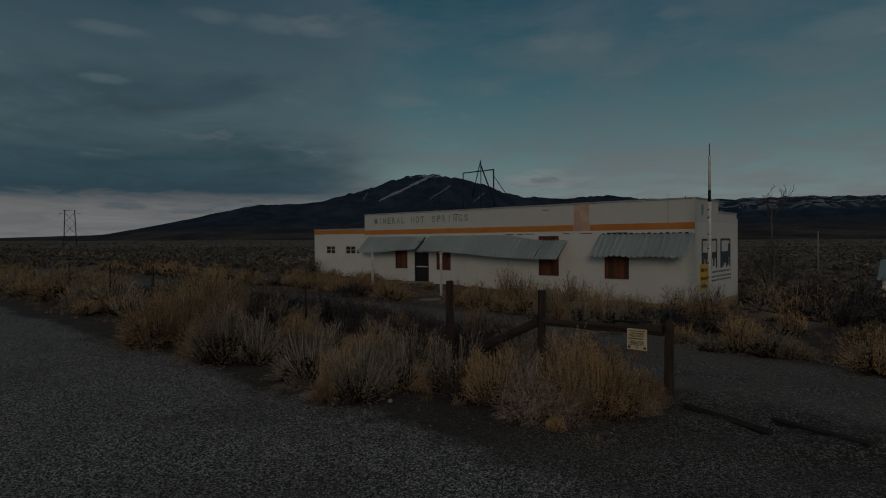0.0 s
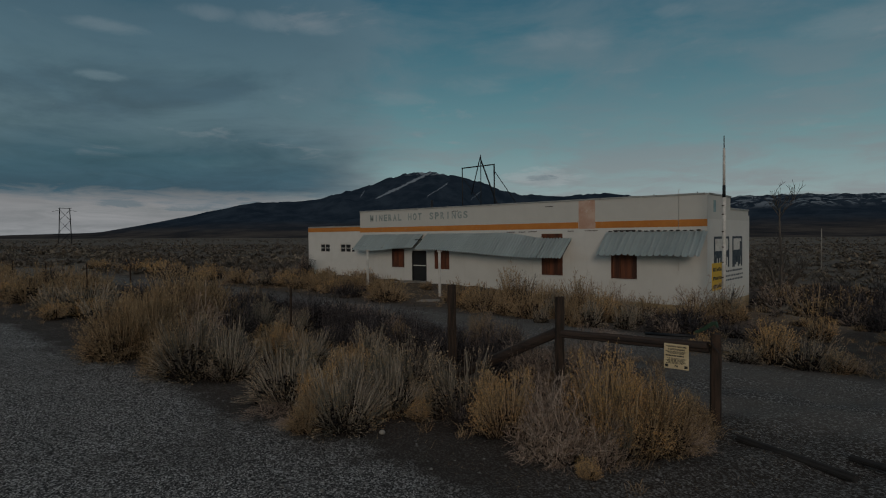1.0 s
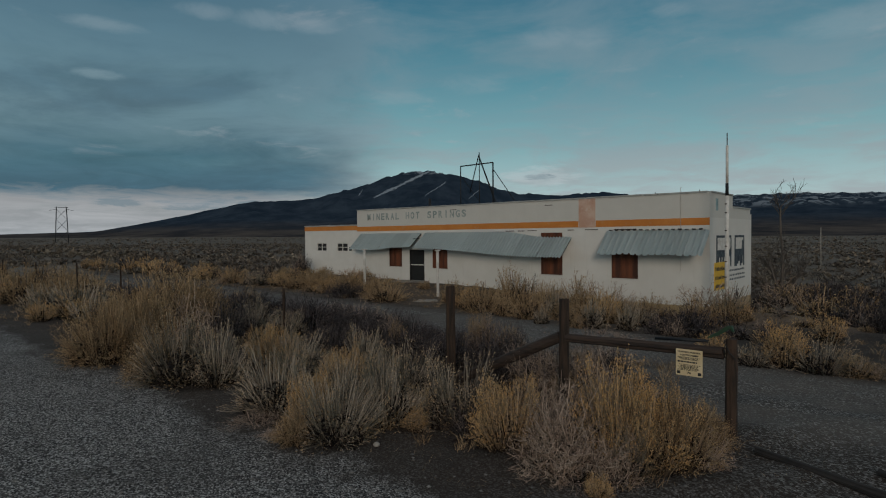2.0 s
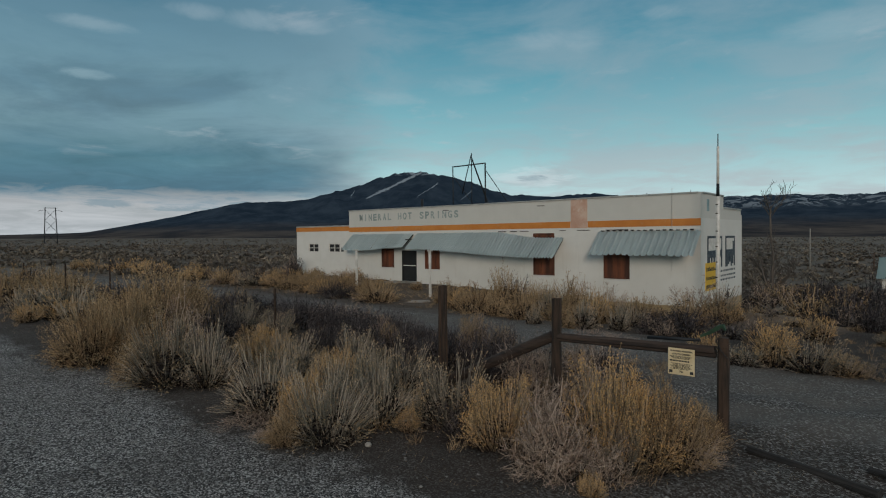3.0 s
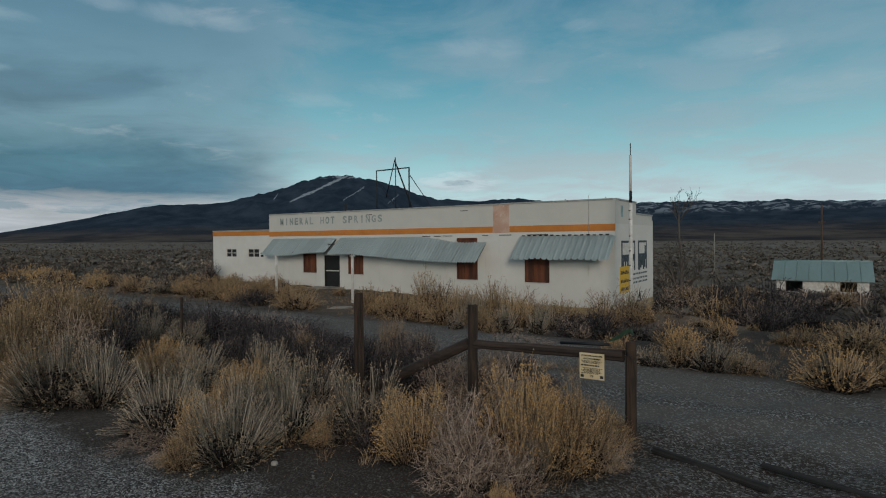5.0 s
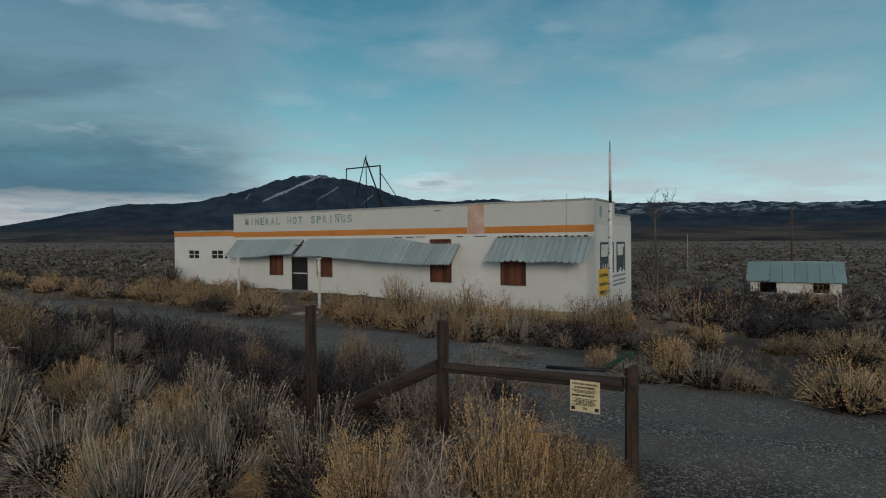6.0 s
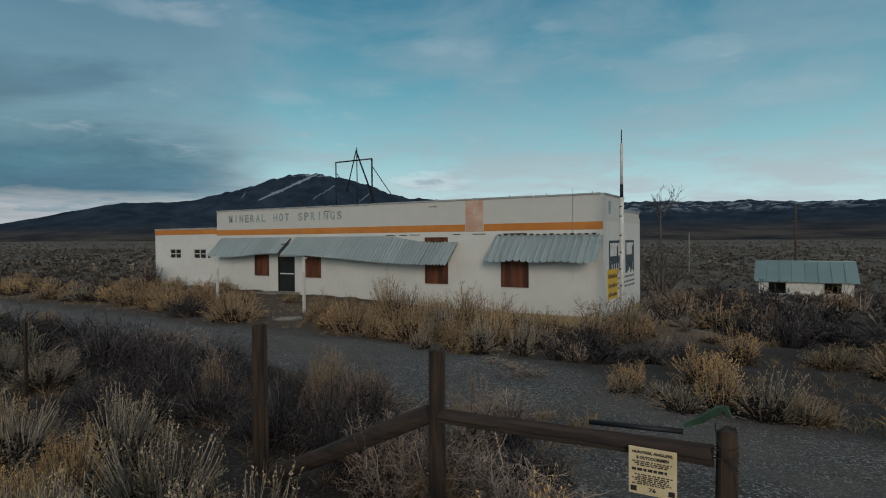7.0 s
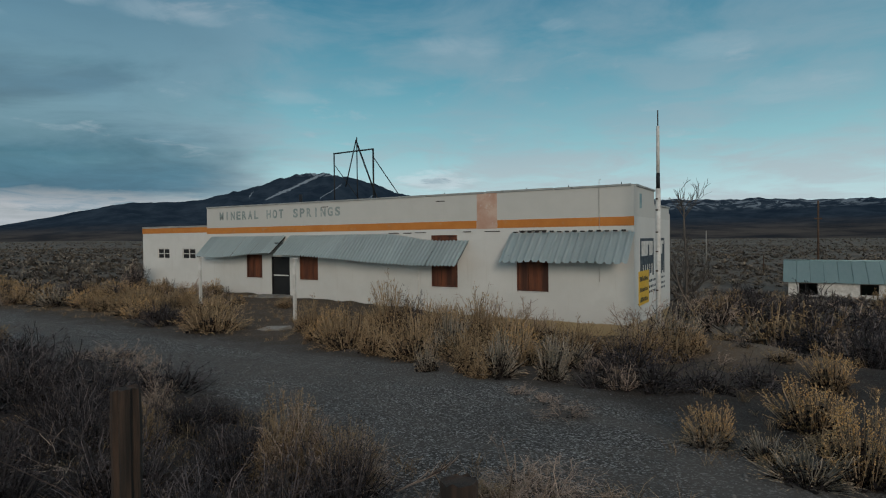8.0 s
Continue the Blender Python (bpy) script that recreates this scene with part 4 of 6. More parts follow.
for y0, z0, y1, z1 in ((SY0 - 0.45, -0.86, (SY0 + SY1) / 2, 0.88), (SY1 + 0.65, -0.86, (SY0 + SY1) / 2 + 0.004, 0.88)):
    side_ob = part("roof_side", rod((SX0 - 0.35, y1, z1 + 0.02), (SX1 + 0.35, y1, z1 + 0.02), 0.05, 6), SHED_TIN, shed)
    count = 8
    for i in range(count):
        a = SX0 - 0.4 + (SX1 - SX0 + 0.8) * i / count
        b = a + (SX1 - SX0 + 0.8) / count
        bm = bmesh.new()
        prof = ((a, 0.0), (a + 0.03, 0.05), (a + 0.06, 0.0), (b - 0.004, 0.0))
        top = [bm.verts.new((x, y1, z1 + h)) for x, h in prof]
        low = [bm.verts.new((x, y0, z0 + h + random.uniform(-0.01, 0.01))) for x, h in prof]
        for k in range(3):
            bm.faces.new((top[k], low[k], low[k + 1], top[k + 1]))
        bmesh.ops.solidify(bm, geom=bm.faces[:], thickness=0.02)
        part("roof_sheet", bm, SHED_TIN, side_ob)
for a, b, c, d in shed_holes:
    part("window_frame", rod((a, SY0 - 0.02, d), (b, SY0 - 0.02, d), 0.05, 4), DARK_WOOD, shed)
    part("window_post", rod((a + 0.03, SY0 - 0.02, c), (a + 0.03, SY0 - 0.02, d), 0.05, 4), DARK_WOOD, shed)
part("interior", box((SX0 + 0.3, SY0 + 2.5, SZ), (SX1 - 0.3, SY0 + 2.6, -0.8)), ROOM, shed)

# ---- far poles and the pylon ----
def far_pole(name, x, y, top, r, mat, label, lean=0.0):
    z = float(ground_z(x, y))
    ob = thing(name, label, "pole", at=(x, y, z))
    part("shaft", add_tube(bmesh.new(), [(0, 0, -0.3), (lean / 2, 0, (top - z) / 2), (lean, 0, top - z)], [r, r * 0.9, r * 0.75], 8), mat, ob)
    return ob


far_pole("white_pole", -16.6, 106.5, 4.0, 0.085, CONCRETE, "thin white pole standing in the sage plain")
tele = far_pole("utility_pole", -1.8, 111.0, 8.3, 0.17, POLE_WOOD, "brown wooden utility pole in the sage plain")
part("crossarm", box((-0.5, -0.08, 8.2), (0.5, 0.08, 8.4), 0.02), POLE_WOOD, tele)
far_pole("fence_pole", -8.9, 110.0, 0.2, 0.09, POLE_WOOD, "short wooden post in the sage plain")

tx, ty = 600 * math.cos(radians(164.3)), 600 * math.sin(radians(164.3))
tz = float(ground_z(tx, ty))
pylon = thing("lattice_pylon", "far dark steel lattice pylon of a power line", "pylon", at=(tx, ty, tz))
across = Vector((math.sin(radians(164.3)), -math.cos(radians(164.3)), 0))
for s in (-1, 1):
    part("leg", rod(across * 4.8 * s - Vector((0, 0, 1)), across * 3.6 * s + Vector((0, 0, 31)), 0.38, 5), IRON, pylon)
    part("arm", rod(across * 3.5 * s + Vector((0, 0, 29)), across * 9.0 * s + Vector((0, 0, 27.6)), 0.15, 5), IRON, pylon)
for z0, z1 in ((0, 10), (10, 20), (20, 29)):
    w0, w1 = 4.8 - z0 * 0.039, 4.8 - z1 * 0.039
    part("brace", rod(across * w0 + Vector((0, 0, z0)), across * -w1 + Vector((0, 0, z1)), 0.16, 4), IRON, pylon)
    part("brace", rod(across * -w0 + Vector((0, 0, z0)), across * w1 + Vector((0, 0, z1)), 0.16, 4), IRON, pylon)
part("top_beam", rod(across * -5 + Vector((0, 0, 30.5)), across * 5 + Vector((0, 0, 30.5)), 0.2, 5), IRON, pylon)

# ---- the bare tree behind the building ----
def bare_tree(x, y, height):
    z = float(ground_z(x, y))
    rng = random.Random(7)
    ob = thing("bare_tree", "leafless grey tree with several trunks and fine twigs", "tree", at=(x, y, z))
    limbs, twigs = bmesh.new(), bmesh.new()

    def grow(p, d, length, r, depth, bm):
        pts, q = [p], p
        for i in range(4):
            d = (d + Vector((rng.uniform(-1, 1), rng.uniform(-1, 1), rng.uniform(-0.2, 0.5))) * 0.16).normalized()
            q = q + d * length / 4
            pts.append(q)
        add_tube(bm, pts, [max(r * (1 - 0.55 * i / 4), 0.013) for i in range(5)], 5 if depth < 2 else 3, cap=False)
        if depth < 4:
            for i in range((4, 5, 4, 3)[depth]):
                j = rng.randint(1 if depth else 2, 4)
                out = Vector((rng.uniform(-1, 1), rng.uniform(-1, 1), rng.uniform(-0.1, 0.9))).normalized()
                grow(pts[j], (d * 0.9 + out * 0.7).normalized(), length * rng.uniform(0.38, 0.62), max(r * 0.5, 0.016), depth + 1, twigs)

    # the leader carries its crown high above the others
    top = Vector((-0.15, 0.1, height * 0.72))
    add_tube(limbs, [(0, 0, -0.2), (0.1, 0, height * 0.25), (-0.1, 0.1, height * 0.5), top], [0.15, 0.12, 0.09, 0.06], 6, cap=False)
    for i in range(7):
        a = 2.4 * i
        grow(top + Vector((0, 0, -0.16 * i)), Vector((0.75 * math.cos(a), 0.75 * math.sin(a), 1.0)).normalized(), height * rng.uniform(0.15, 0.24), 0.04, 2, twigs)
    for lean, turn, size in ((0.45, 2.9, 0.30), (0.5, 0.1, 0.30), (0.85, 3.2, 0.27), (0.8, -0.2, 0.26), (0.6, 1.7, 0.26), (0.3, 2.6, 0.32), (0.25, 5.2, 0.32)):
        d = Vector((math.sin(lean) * math.cos(turn), math.sin(lean) * math.sin(turn), math.cos(lean)))
        grow(Vector((d.x * 0.3, d.y * 0.3, -0.2)), d, height * size, 0.085, 1, limbs)
    part("trunk", limbs, STEM["tree"], ob)
    part("crown", twigs, STEM["tree"], ob, "fine bare twigs")
    return ob


bare_tree(-12.3, 57.2, 9.4)

# ---- the fence ----
FY = 9.8


def timber(bm, a, b, r0, r1, steps, seed, sides=18):
    """A weathered round timber: grooved along its length, cracked, with uneven ends."""
    rnd = random.Random(seed)
    groove = [1 + rnd.uniform(-0.07, 0.05) for _ in range(sides)]
    for k in (rnd.randrange(sides), rnd.randrange(sides)):
        groove[k] *= 0.72
    a, b = Vector(a), Vector(b)
    d = (b - a).normalized()
    u = d.orthogonal().normalized()
    w = d.cross(u)
    rings = []
    for i in range(steps + 1):
        p, r = a.lerp(b, i / steps), r0 + (r1 - r0) * i / steps
        ring = []
        for k in range(sides):
            t = 2 * math.pi * k / sides
            q = (u * math.cos(t) + w * math.sin(t)) * r * groove[k]
            q *= 1 + 0.10 * noise.noise((p + q) * 3.0 + Vector((seed, 0, 0)))
            end = d * rnd.uniform(-0.02, 0.012) if i in (0, steps) else Vector()
            ring.append(bm.verts.new(p + q + end))
        rings.append(ring)
    for lo, hi in zip(rings, rings[1:]):
        for k in range(sides):
            bm.faces.new((lo[k], lo[(k + 1) % sides], hi[(k + 1) % sides], hi[k]))
    bm.faces.new(rings[0][::-1])
    bm.faces.new(rings[-1])
    return bm


def fence_post(x, top, r, label, seed):
    z = float(ground_z(x, FY))
    ob = thing("fence_post", label, "post", "wooden fence posts", at=(x, FY, z))
    part("shaft", timber(bmesh.new(), (0, 0, -0.3), (0.01, 0.005, top - z), r * 1.06, r * 0.96, 8, seed), DARK_WOOD, ob)
    return ob


fence_post(-8.56, 2.25, 0.088, "weathered grey-brown fence post with split top", 3)
fence_post(-6.18, 2.17, 0.082, "weathered brown fence post with a leaning brace", 4)
gate_post = fence_post(-3.70, 1.80, 0.078, "dark brown gate post with green metal scrap on top", 5)
part("metal_scrap", add_tube(bmesh.new(), [(-0.29, 0.03, 1.27), (-0.17, 0.04, 1.33), (-0.05, 0.03, 1.42), (0.0, 0.02, 1.44), (0.03, 0.0, 1.38)], [0.020, 0.034, 0.038, 0.030, 0.018], 4), GREEN, gate_post, "bent green painted metal scrap")
part("loose_wire", add_tube(bmesh.new(), [(-0.06, -0.10, 1.36), (-0.05, -0.11, 1.24), (0.02, -0.12, 1.12), (0.09, -0.10, 1.03)], [0.006] * 4, 4), IRON, gate_post, "loose dark wire ends")
part("wire_wrap", add_tube(bmesh.new(), [(0.089 * math.cos(a), 0.089 * math.sin(a), 1.05 + 0.01 * a) for a in np.arange(0, 13, 0.4)], [0.005] * 33, 4), RUST, gate_post)

rail = part("fence_rail", timber(bmesh.new(), (-6.1, FY - 0.02, 1.555), (-3.78, FY - 0.02, 1.60), 0.066, 0.078, 12, 6), LOG)
tagged(rail, "weathered brown log rail between two fence posts", "rail")
brace = part("fence_brace", timber(bmesh.new(), (-8.35, FY + 0.02, 0.54), (-6.24, FY + 0.02, 1.55), 0.10, 0.092, 10, 7), LOG)
tagged(brace, "weathered log brace leaning on a fence post", "brace")
pipe = part("iron_pipe", rod((-4.72, FY + 0.05, 1.69), (-4.0, FY + 0.05, 1.725), 0.022, 8), IRON)
tagged(pipe, "short dark iron pipe lying on the log rail", "pipe")

for x, top in ((-14.0, 1.93), (-19.2, 2.0), (-24.45, 2.2), (-29.2, 2.2), (-35.1, 2.1), (-41.5, 2.1)):
    z = float(ground_z(x, FY))
    ob = thing("steel_fence_post", "thin rusty steel fence post among the brush", "post", "steel fence posts", at=(x, FY, z))
    bm = box((-0.028, -0.005, -0.2), (0.028, 0.005, top - z), 0.002)
    add_box(bm, (-0.005, 0.005, -0.2), (0.005, 0.045, top - z), 0.002)
    part("shaft", bm, RUST, ob)
    for k in range(3):
        part("stud", box((-0.012, -0.02, 0.5 + 0.3 * k), (0.012, -0.004, 0.53 + 0.3 * k)), RUST, ob)
for h in (0.55, 1.0, 1.35):
    bm = bmesh.new()
    pts = [(x, FY - 0.03, float(np.interp(x, [-41.5, -14, -8.56], [0.5, 0.48, 0.46])) + h + 0.03 * math.cos(x * 1.2)) for x in np.arange(-41.5, -8.5, 0.5)]
    add_tube(bm, pts, [0.004] * len(pts), 3)
    w = part("fence_wire", bm, RUST)
    tagged(w, "thin rusty fence wire strung between posts", "wire", "fence wires")

# the cream notice on the rail
notice = part("notice", box((-4.365, FY - 0.135, 1.255), (-4.015, FY - 0.127, 1.615), 0.003), PAPER)
tagged(notice, "cream printed notice card fixed to the log rail", "notice")
for words, a, b, z, h in (("HUNTERS, ANGLERS,", -4.335, -4.04, 1.565, 0.024), ("& OUTDOORSMEN", -4.305, -4.07, 1.525, 0.024), ("76", -4.215, -4.165, 1.285, 0.028)):
    ob = lettering("printed_line", words, a, b, z, h, INK, notice)
    ob.location.y = FY - 0.136
rng = random.Random(3)
for i, z in enumerate((1.502, 1.488, 1.474, 1.435, 1.402, 1.386, 1.372, 1.358, 1.344, 1.330)):
    a, end = -4.34 + 0.02 * (i % 3), -4.04 - rng.uniform(0, 0.05)
    h = 0.02 if i == 3 else 0.0085
    while a < end:
        w = rng.uniform(0.012, 0.04)
        part("writing_bar", box((a, FY - 0.1375, z), (min(a + w, end), FY - 0.134, z + h)), INK, notice)
        a += w + 0.008
for a in (-4.35, -4.075):
    part("emblem", box((a, FY - 0.1375, 1.275), (a + 0.045, FY - 0.134, 1.315), 0.001), INK, notice)

# fallen timbers by the gate
for a, b, r in (((-3.32, 9.5), (-1.98, 8.9), 0.055), ((-2.12, 9.72), (-0.9, 9.06), 0.042)):
    za, zb = float(ground_z(*a)), float(ground_z(*b))
    t = part("fallen_timber", timber(bmesh.new(), (a[0], a[1], za + r * 0.8), (b[0], b[1], zb + r * 0.8), r, r * 0.9, 10, 8 + int(a[0])), TIMBER_AND_GAP)
    tagged(t, "dark old fence timber lying on the ground", "timber", "fallen timbers")


# ---- plants ----
def unit(v):
    return v / (np.linalg.norm(v, axis=-1, keepdims=True) + 1e-9)


def ribbons(points, half, gen):
    """Flat stems along points (n, k, 3) with half widths (n, k), as vertices and quads."""
    n, k, _ = points.shape
    across = unit(np.cross(points[:, -1] - points[:, 0], gen.normal(size=(n, 3))))[:, None]
    V = np.stack([points + across * half[..., None], points - across * half[..., None]], 2).reshape(-1, 3)
    a = (np.arange(n)[:, None] * 2 * k + 2 * np.arange(k - 1)[None]).ravel()
    return V, np.stack([a, a + 1, a + 3, a + 2], -1)


def leaflets(centres, along, length, wide, gen):
    """Small lozenges at centres (n, 3)."""
    n = len(centres)
    d = along * (length * gen.uniform(0.6, 1.4, n))[:, None]
    u = unit(np.cross(d, gen.normal(size=(n, 3)))) * (wide * gen.uniform(0.6, 1.3, n))[:, None]
    V = np.stack([centres - d * 0.5, centres + u, centres + d * 0.5, centres - u], 1).reshape(-1, 3)
    return V, np.arange(4 * n).reshape(-1, 4)


def joined(pieces):
    V, F, base = [], [], 0
    for v, f in pieces:
        V.append(v)
        F.append(f + base)
        base += len(v)
    return np.concatenate(V), np.concatenate(F)


KINDS = {
    # low: cosine of the widest lean; tight: how closely stems crowd into brooms; side: side twigs a stem; head: count, length, radius, scatter, zone
    "golden": dict(low=0.20, lobes=22, tight=0.040, gap=0.62, root=0.22, bow=0.02, wiggle=0.009, thick=0.0022, side=0, head=(8, 0.020, 0.0042, 0.0065, 0.14), rough=0.26),
    "grey": dict(low=-0.02, lobes=26, tight=0.020, gap=0.86, root=0.18, bow=-0.05, wiggle=0.010, thick=0.0024, side=0, head=(3, 0.022, 0.0040, 0.0040, 0.07), rough=0.32),
    "tan": dict(low=0.0, lobes=26, tight=0.055, gap=0.50, root=0.24, bow=0.07, wiggle=0.020, thick=0.0021, side=2, head=(2, 0.022, 0.0042, 0.009, 0.08), rough=0.24),
    "dead": dict(low=0.06, lobes=9, tight=0.06, gap=0.65, root=0.16, bow=0.02, wiggle=0.040, thick=0.0033, side=8, head=(1, 0.016, 0.0034, 0.012, 0.06), rough=0.42),
    "dark": dict(low=0.0, lobes=16, tight=0.060, gap=0.55, root=0.24, bow=0.07, wiggle=0.034, thick=0.0023, side=4, head=(1, 0.024, 0.0054, 0.014, 0.08), rough=0.34),
}
NAMES = {
    "golden": ("rabbitbrush", "golden dry rabbitbrush with bushy seed heads", "shrub"),
    "grey": ("sagebrush", "grey sagebrush with long fanned stems and pale tips", "shrub"),
    "tan": ("dry_shrub", "spreading tan dry shrub", "shrub"),
    "dead": ("tumbleweed", "tangled pinkish dead twiggy weed", "shrub"),
    "dark": ("dark_sagebrush", "low dark grey sagebrush", "shrub"),
}


def shrub_meshes(kind, seed, count, coarse=1.0):
    """A unit shrub (1 m wide, 1 m high): stems that fan out to an uneven dome, heads at their ends, shade-dark old wood
    inside.
    """
    gen, K = np.random.default_rng(seed), KINDS[kind]
    # directions crowd round some lobes, so that the outline is uneven and has gaps
    lobe = unit(np.stack([gen.normal(size=K["lobes"]), gen.normal(size=K["lobes"]), gen.uniform(K["low"], 1.1, K["lobes"])], -1))
    tall = gen.uniform(1 - K["rough"], 1.06, K["lobes"])
    n = count * 4
    c = gen.uniform(K["low"], 1.0, n)
    a = gen.uniform(0, 2 * np.pi, n)
    d = np.stack([np.sqrt(1 - c * c) * np.cos(a), np.sqrt(1 - c * c) * np.sin(a), c], -1)
    close = np.exp(-(1 - d @ lobe.T) / K["tight"])
    near = close.max(1)
    d = d[gen.uniform(0, 1, n) < (1 - K["gap"]) + K["gap"] * near][:count]
    close = np.exp(-(1 - d @ lobe.T) / K["tight"])
    n = len(d)
    reach = (0.76 + 0.24 * close.max(1)) * tall[close.argmax(1)] * np.where(gen.uniform(size=n) < 0.25, gen.uniform(0.5, 0.85, n), gen.uniform(0.86, 1.05, n))
    tip = d * np.array([0.5, 0.5, 1.0]) * reach[:, None]
    tip *= np.array([0.5, 0.5, 0]) / np.percentile(np.hypot(tip[:, 0], tip[:, 1]), 95) + np.array([0, 0, 1 / np.percentile(tip[:, 2], 96)])
    # each broom rises from its own foot
    foot = (lobe * np.array([1, 1, 0]))[close.argmax(1)]
    root = (foot * 0.7 + d * np.array([0.3, 0.3, 0])) * K["root"] * gen.uniform(0.6, 1.1, (n, 1)) + gen.normal(size=(n, 3)) * np.array([0.02, 0.02, 0]) + np.array([0, 0, -0.03])
    lean = np.sqrt(1 - d[:, 2] ** 2)
    bend = (root + tip) / 2 + np.array([0, 0, 1.0]) * (K["bow"] * lean + 0.13 * np.clip((lean - 0.82) / 0.18, 0, 1) + gen.normal(size=n) * 0.02)[:, None]
    s = np.array([0.0, 0.38, 0.72, 1.0])[None, :, None]
    pts = root[:, None] * (1 - s) ** 2 + bend[:, None] * 2 * s * (1 - s) + tip[:, None] * s * s
    pts[:, 1:] += gen.normal(size=(n, 3, 3)) * K["wiggle"]
    pts[..., 2] = np.maximum(pts[..., 2], -0.03)
    thick = K["thick"] * coarse
    use = [0, 1, 2, 3] if kind in ("grey", "dead") and coarse < 1.2 else [0, 2, 3]
    stems = [ribbons(pts[:, use], np.tile(thick * np.array([1.25, 1.1, 0.95, 0.7])[use], (n, 1)), gen)]
    ends, ways = [pts[:, 3]], [unit(pts[:, 3] - pts[:, 2])]
    if K["side"]:
        m = K["side"]
        f = gen.uniform(0.75 if kind == "tan" else 0.9, 2.95, (n, m))
        k = f.astype(int)
        rows = np.arange(n)[:, None]
        p = (pts[rows, k] + (pts[rows, k + 1] - pts[rows, k]) * (f - k)[..., None]).reshape(-1, 3)
        w = unit(np.repeat(ways[0], m, 0) + gen.normal(size=(n * m, 3)) * (0.75 if kind == "dead" else 0.42))
        q = p + w * gen.uniform(0.07, 0.24 if kind == "dead" else 0.17, (n * m, 1)) * np.array([0.75, 0.75, 1.0])
        q[:, 2] = np.maximum(q[:, 2], 0.0)
        mid = (p + q) / 2 + gen.normal(size=p.shape) * 0.010
        stems.append(ribbons(np.stack([p, mid, q], 1) if kind == "dead" else np.stack([p, q], 1), np.tile(thick * np.array([0.7, 0.6, 0.45] if kind == "dead" else [0.75, 0.5]), (n * m, 1)), gen))
        ends.append(q)
        ways.append(w)
        if kind == "dead":
            w2 = unit(np.repeat(w, 2, 0) + gen.normal(size=(n * m * 2, 3)) * 0.8)
            p2 = np.repeat(mid, 2, 0)
            q2 = p2 + w2 * gen.uniform(0.04, 0.10, (len(p2), 1))
            q2[:, 2] = np.maximum(q2[:, 2], 0.0)
            stems.append(ribbons(np.stack([p2, q2], 1), np.tile(thick * np.array([0.5, 0.35]), (len(p2), 1)), gen))
    ends, ways = np.concatenate(ends), np.concatenate(ways)
    count_h, length, wide, scatter, zone = K["head"]
    e, w = np.repeat(ends, count_h, 0), np.repeat(ways, count_h, 0)
    back = gen.uniform(-0.1, 1.0, (len(e), 1)) * zone
    e = e - w * back + gen.normal(size=e.shape) * scatter
    heads = leaflets(e, unit(w + gen.normal(size=w.shape) * 0.35), length * (1 + (coarse - 1) * 0.4), wide * coarse, gen)
    # old wood and dead leaves low inside, near-black to paint in the inner shade
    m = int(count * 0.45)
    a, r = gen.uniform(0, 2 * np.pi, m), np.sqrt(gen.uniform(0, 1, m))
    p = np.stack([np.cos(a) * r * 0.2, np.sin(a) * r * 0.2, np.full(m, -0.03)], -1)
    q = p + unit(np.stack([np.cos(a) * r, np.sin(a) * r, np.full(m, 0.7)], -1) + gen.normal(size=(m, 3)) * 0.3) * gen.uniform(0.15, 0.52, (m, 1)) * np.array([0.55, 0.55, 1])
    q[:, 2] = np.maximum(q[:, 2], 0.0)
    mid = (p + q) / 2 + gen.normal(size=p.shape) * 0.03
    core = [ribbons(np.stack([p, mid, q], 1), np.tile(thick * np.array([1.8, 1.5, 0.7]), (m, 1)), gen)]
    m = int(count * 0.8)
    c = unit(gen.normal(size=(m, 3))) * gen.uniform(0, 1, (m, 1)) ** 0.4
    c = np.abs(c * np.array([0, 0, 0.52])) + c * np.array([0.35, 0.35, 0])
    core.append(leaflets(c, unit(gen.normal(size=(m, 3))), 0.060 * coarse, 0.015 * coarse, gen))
    made = []
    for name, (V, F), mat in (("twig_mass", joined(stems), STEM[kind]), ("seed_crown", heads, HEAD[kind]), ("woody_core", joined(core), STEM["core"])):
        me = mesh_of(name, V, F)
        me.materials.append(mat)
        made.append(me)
    return made


def set_shrub(meshes, kind, x, y, width, height, group, rng):
    name, label, category = NAMES[kind]
    size = "tall " if height > 1.25 else "small " if height < 0.6 else ""
    ob = thing(name, size + label, category, group, at=(x, y, float(ground_z(x, y)) - 0.02))
    ob.rotation_euler = (rng.uniform(-0.1, 0.1), rng.uniform(-0.1, 0.1), rng.uniform(0, 6.28))
    ob.scale = (width, width * rng.uniform(0.82, 1.05), height)
    for n, me in zip(("twig_mass", "seed_crown", "woody_core"), meshes):
        c = tagged(new(n, me), kind="stuff")
        c.parent = ob
    return ob


STOCK = (("golden", 1000), ("grey", 1000), ("tan", 820), ("dead", 95), ("dark", 330))
NEAR = {k: [shrub_meshes(k, 11 + 7 * i + j, n, 1.0) for j in range(4)] for i, (k, n) in enumerate(STOCK)}
MIDDLE = {k: [shrub_meshes(k, 71 + 7 * i + j, int(n * 0.32), 1.7) for j in range(3)] for i, (k, n) in enumerate(STOCK)}
DISTANT = {k: [shrub_meshes(k, 131 + 7 * i + j, int(n * 0.13), 2.4) for j in range(3)] for i, (k, n) in enumerate(STOCK)}


BESIDE_IT = {"golden": ("golden", "tan", "grey"), "grey": ("grey", "grey", "golden", "tan"), "tan": ("tan", "grey", "dead"), "dead": ("dead", "dark", "tan"), "dark": ("dark", "dark", "dead")}


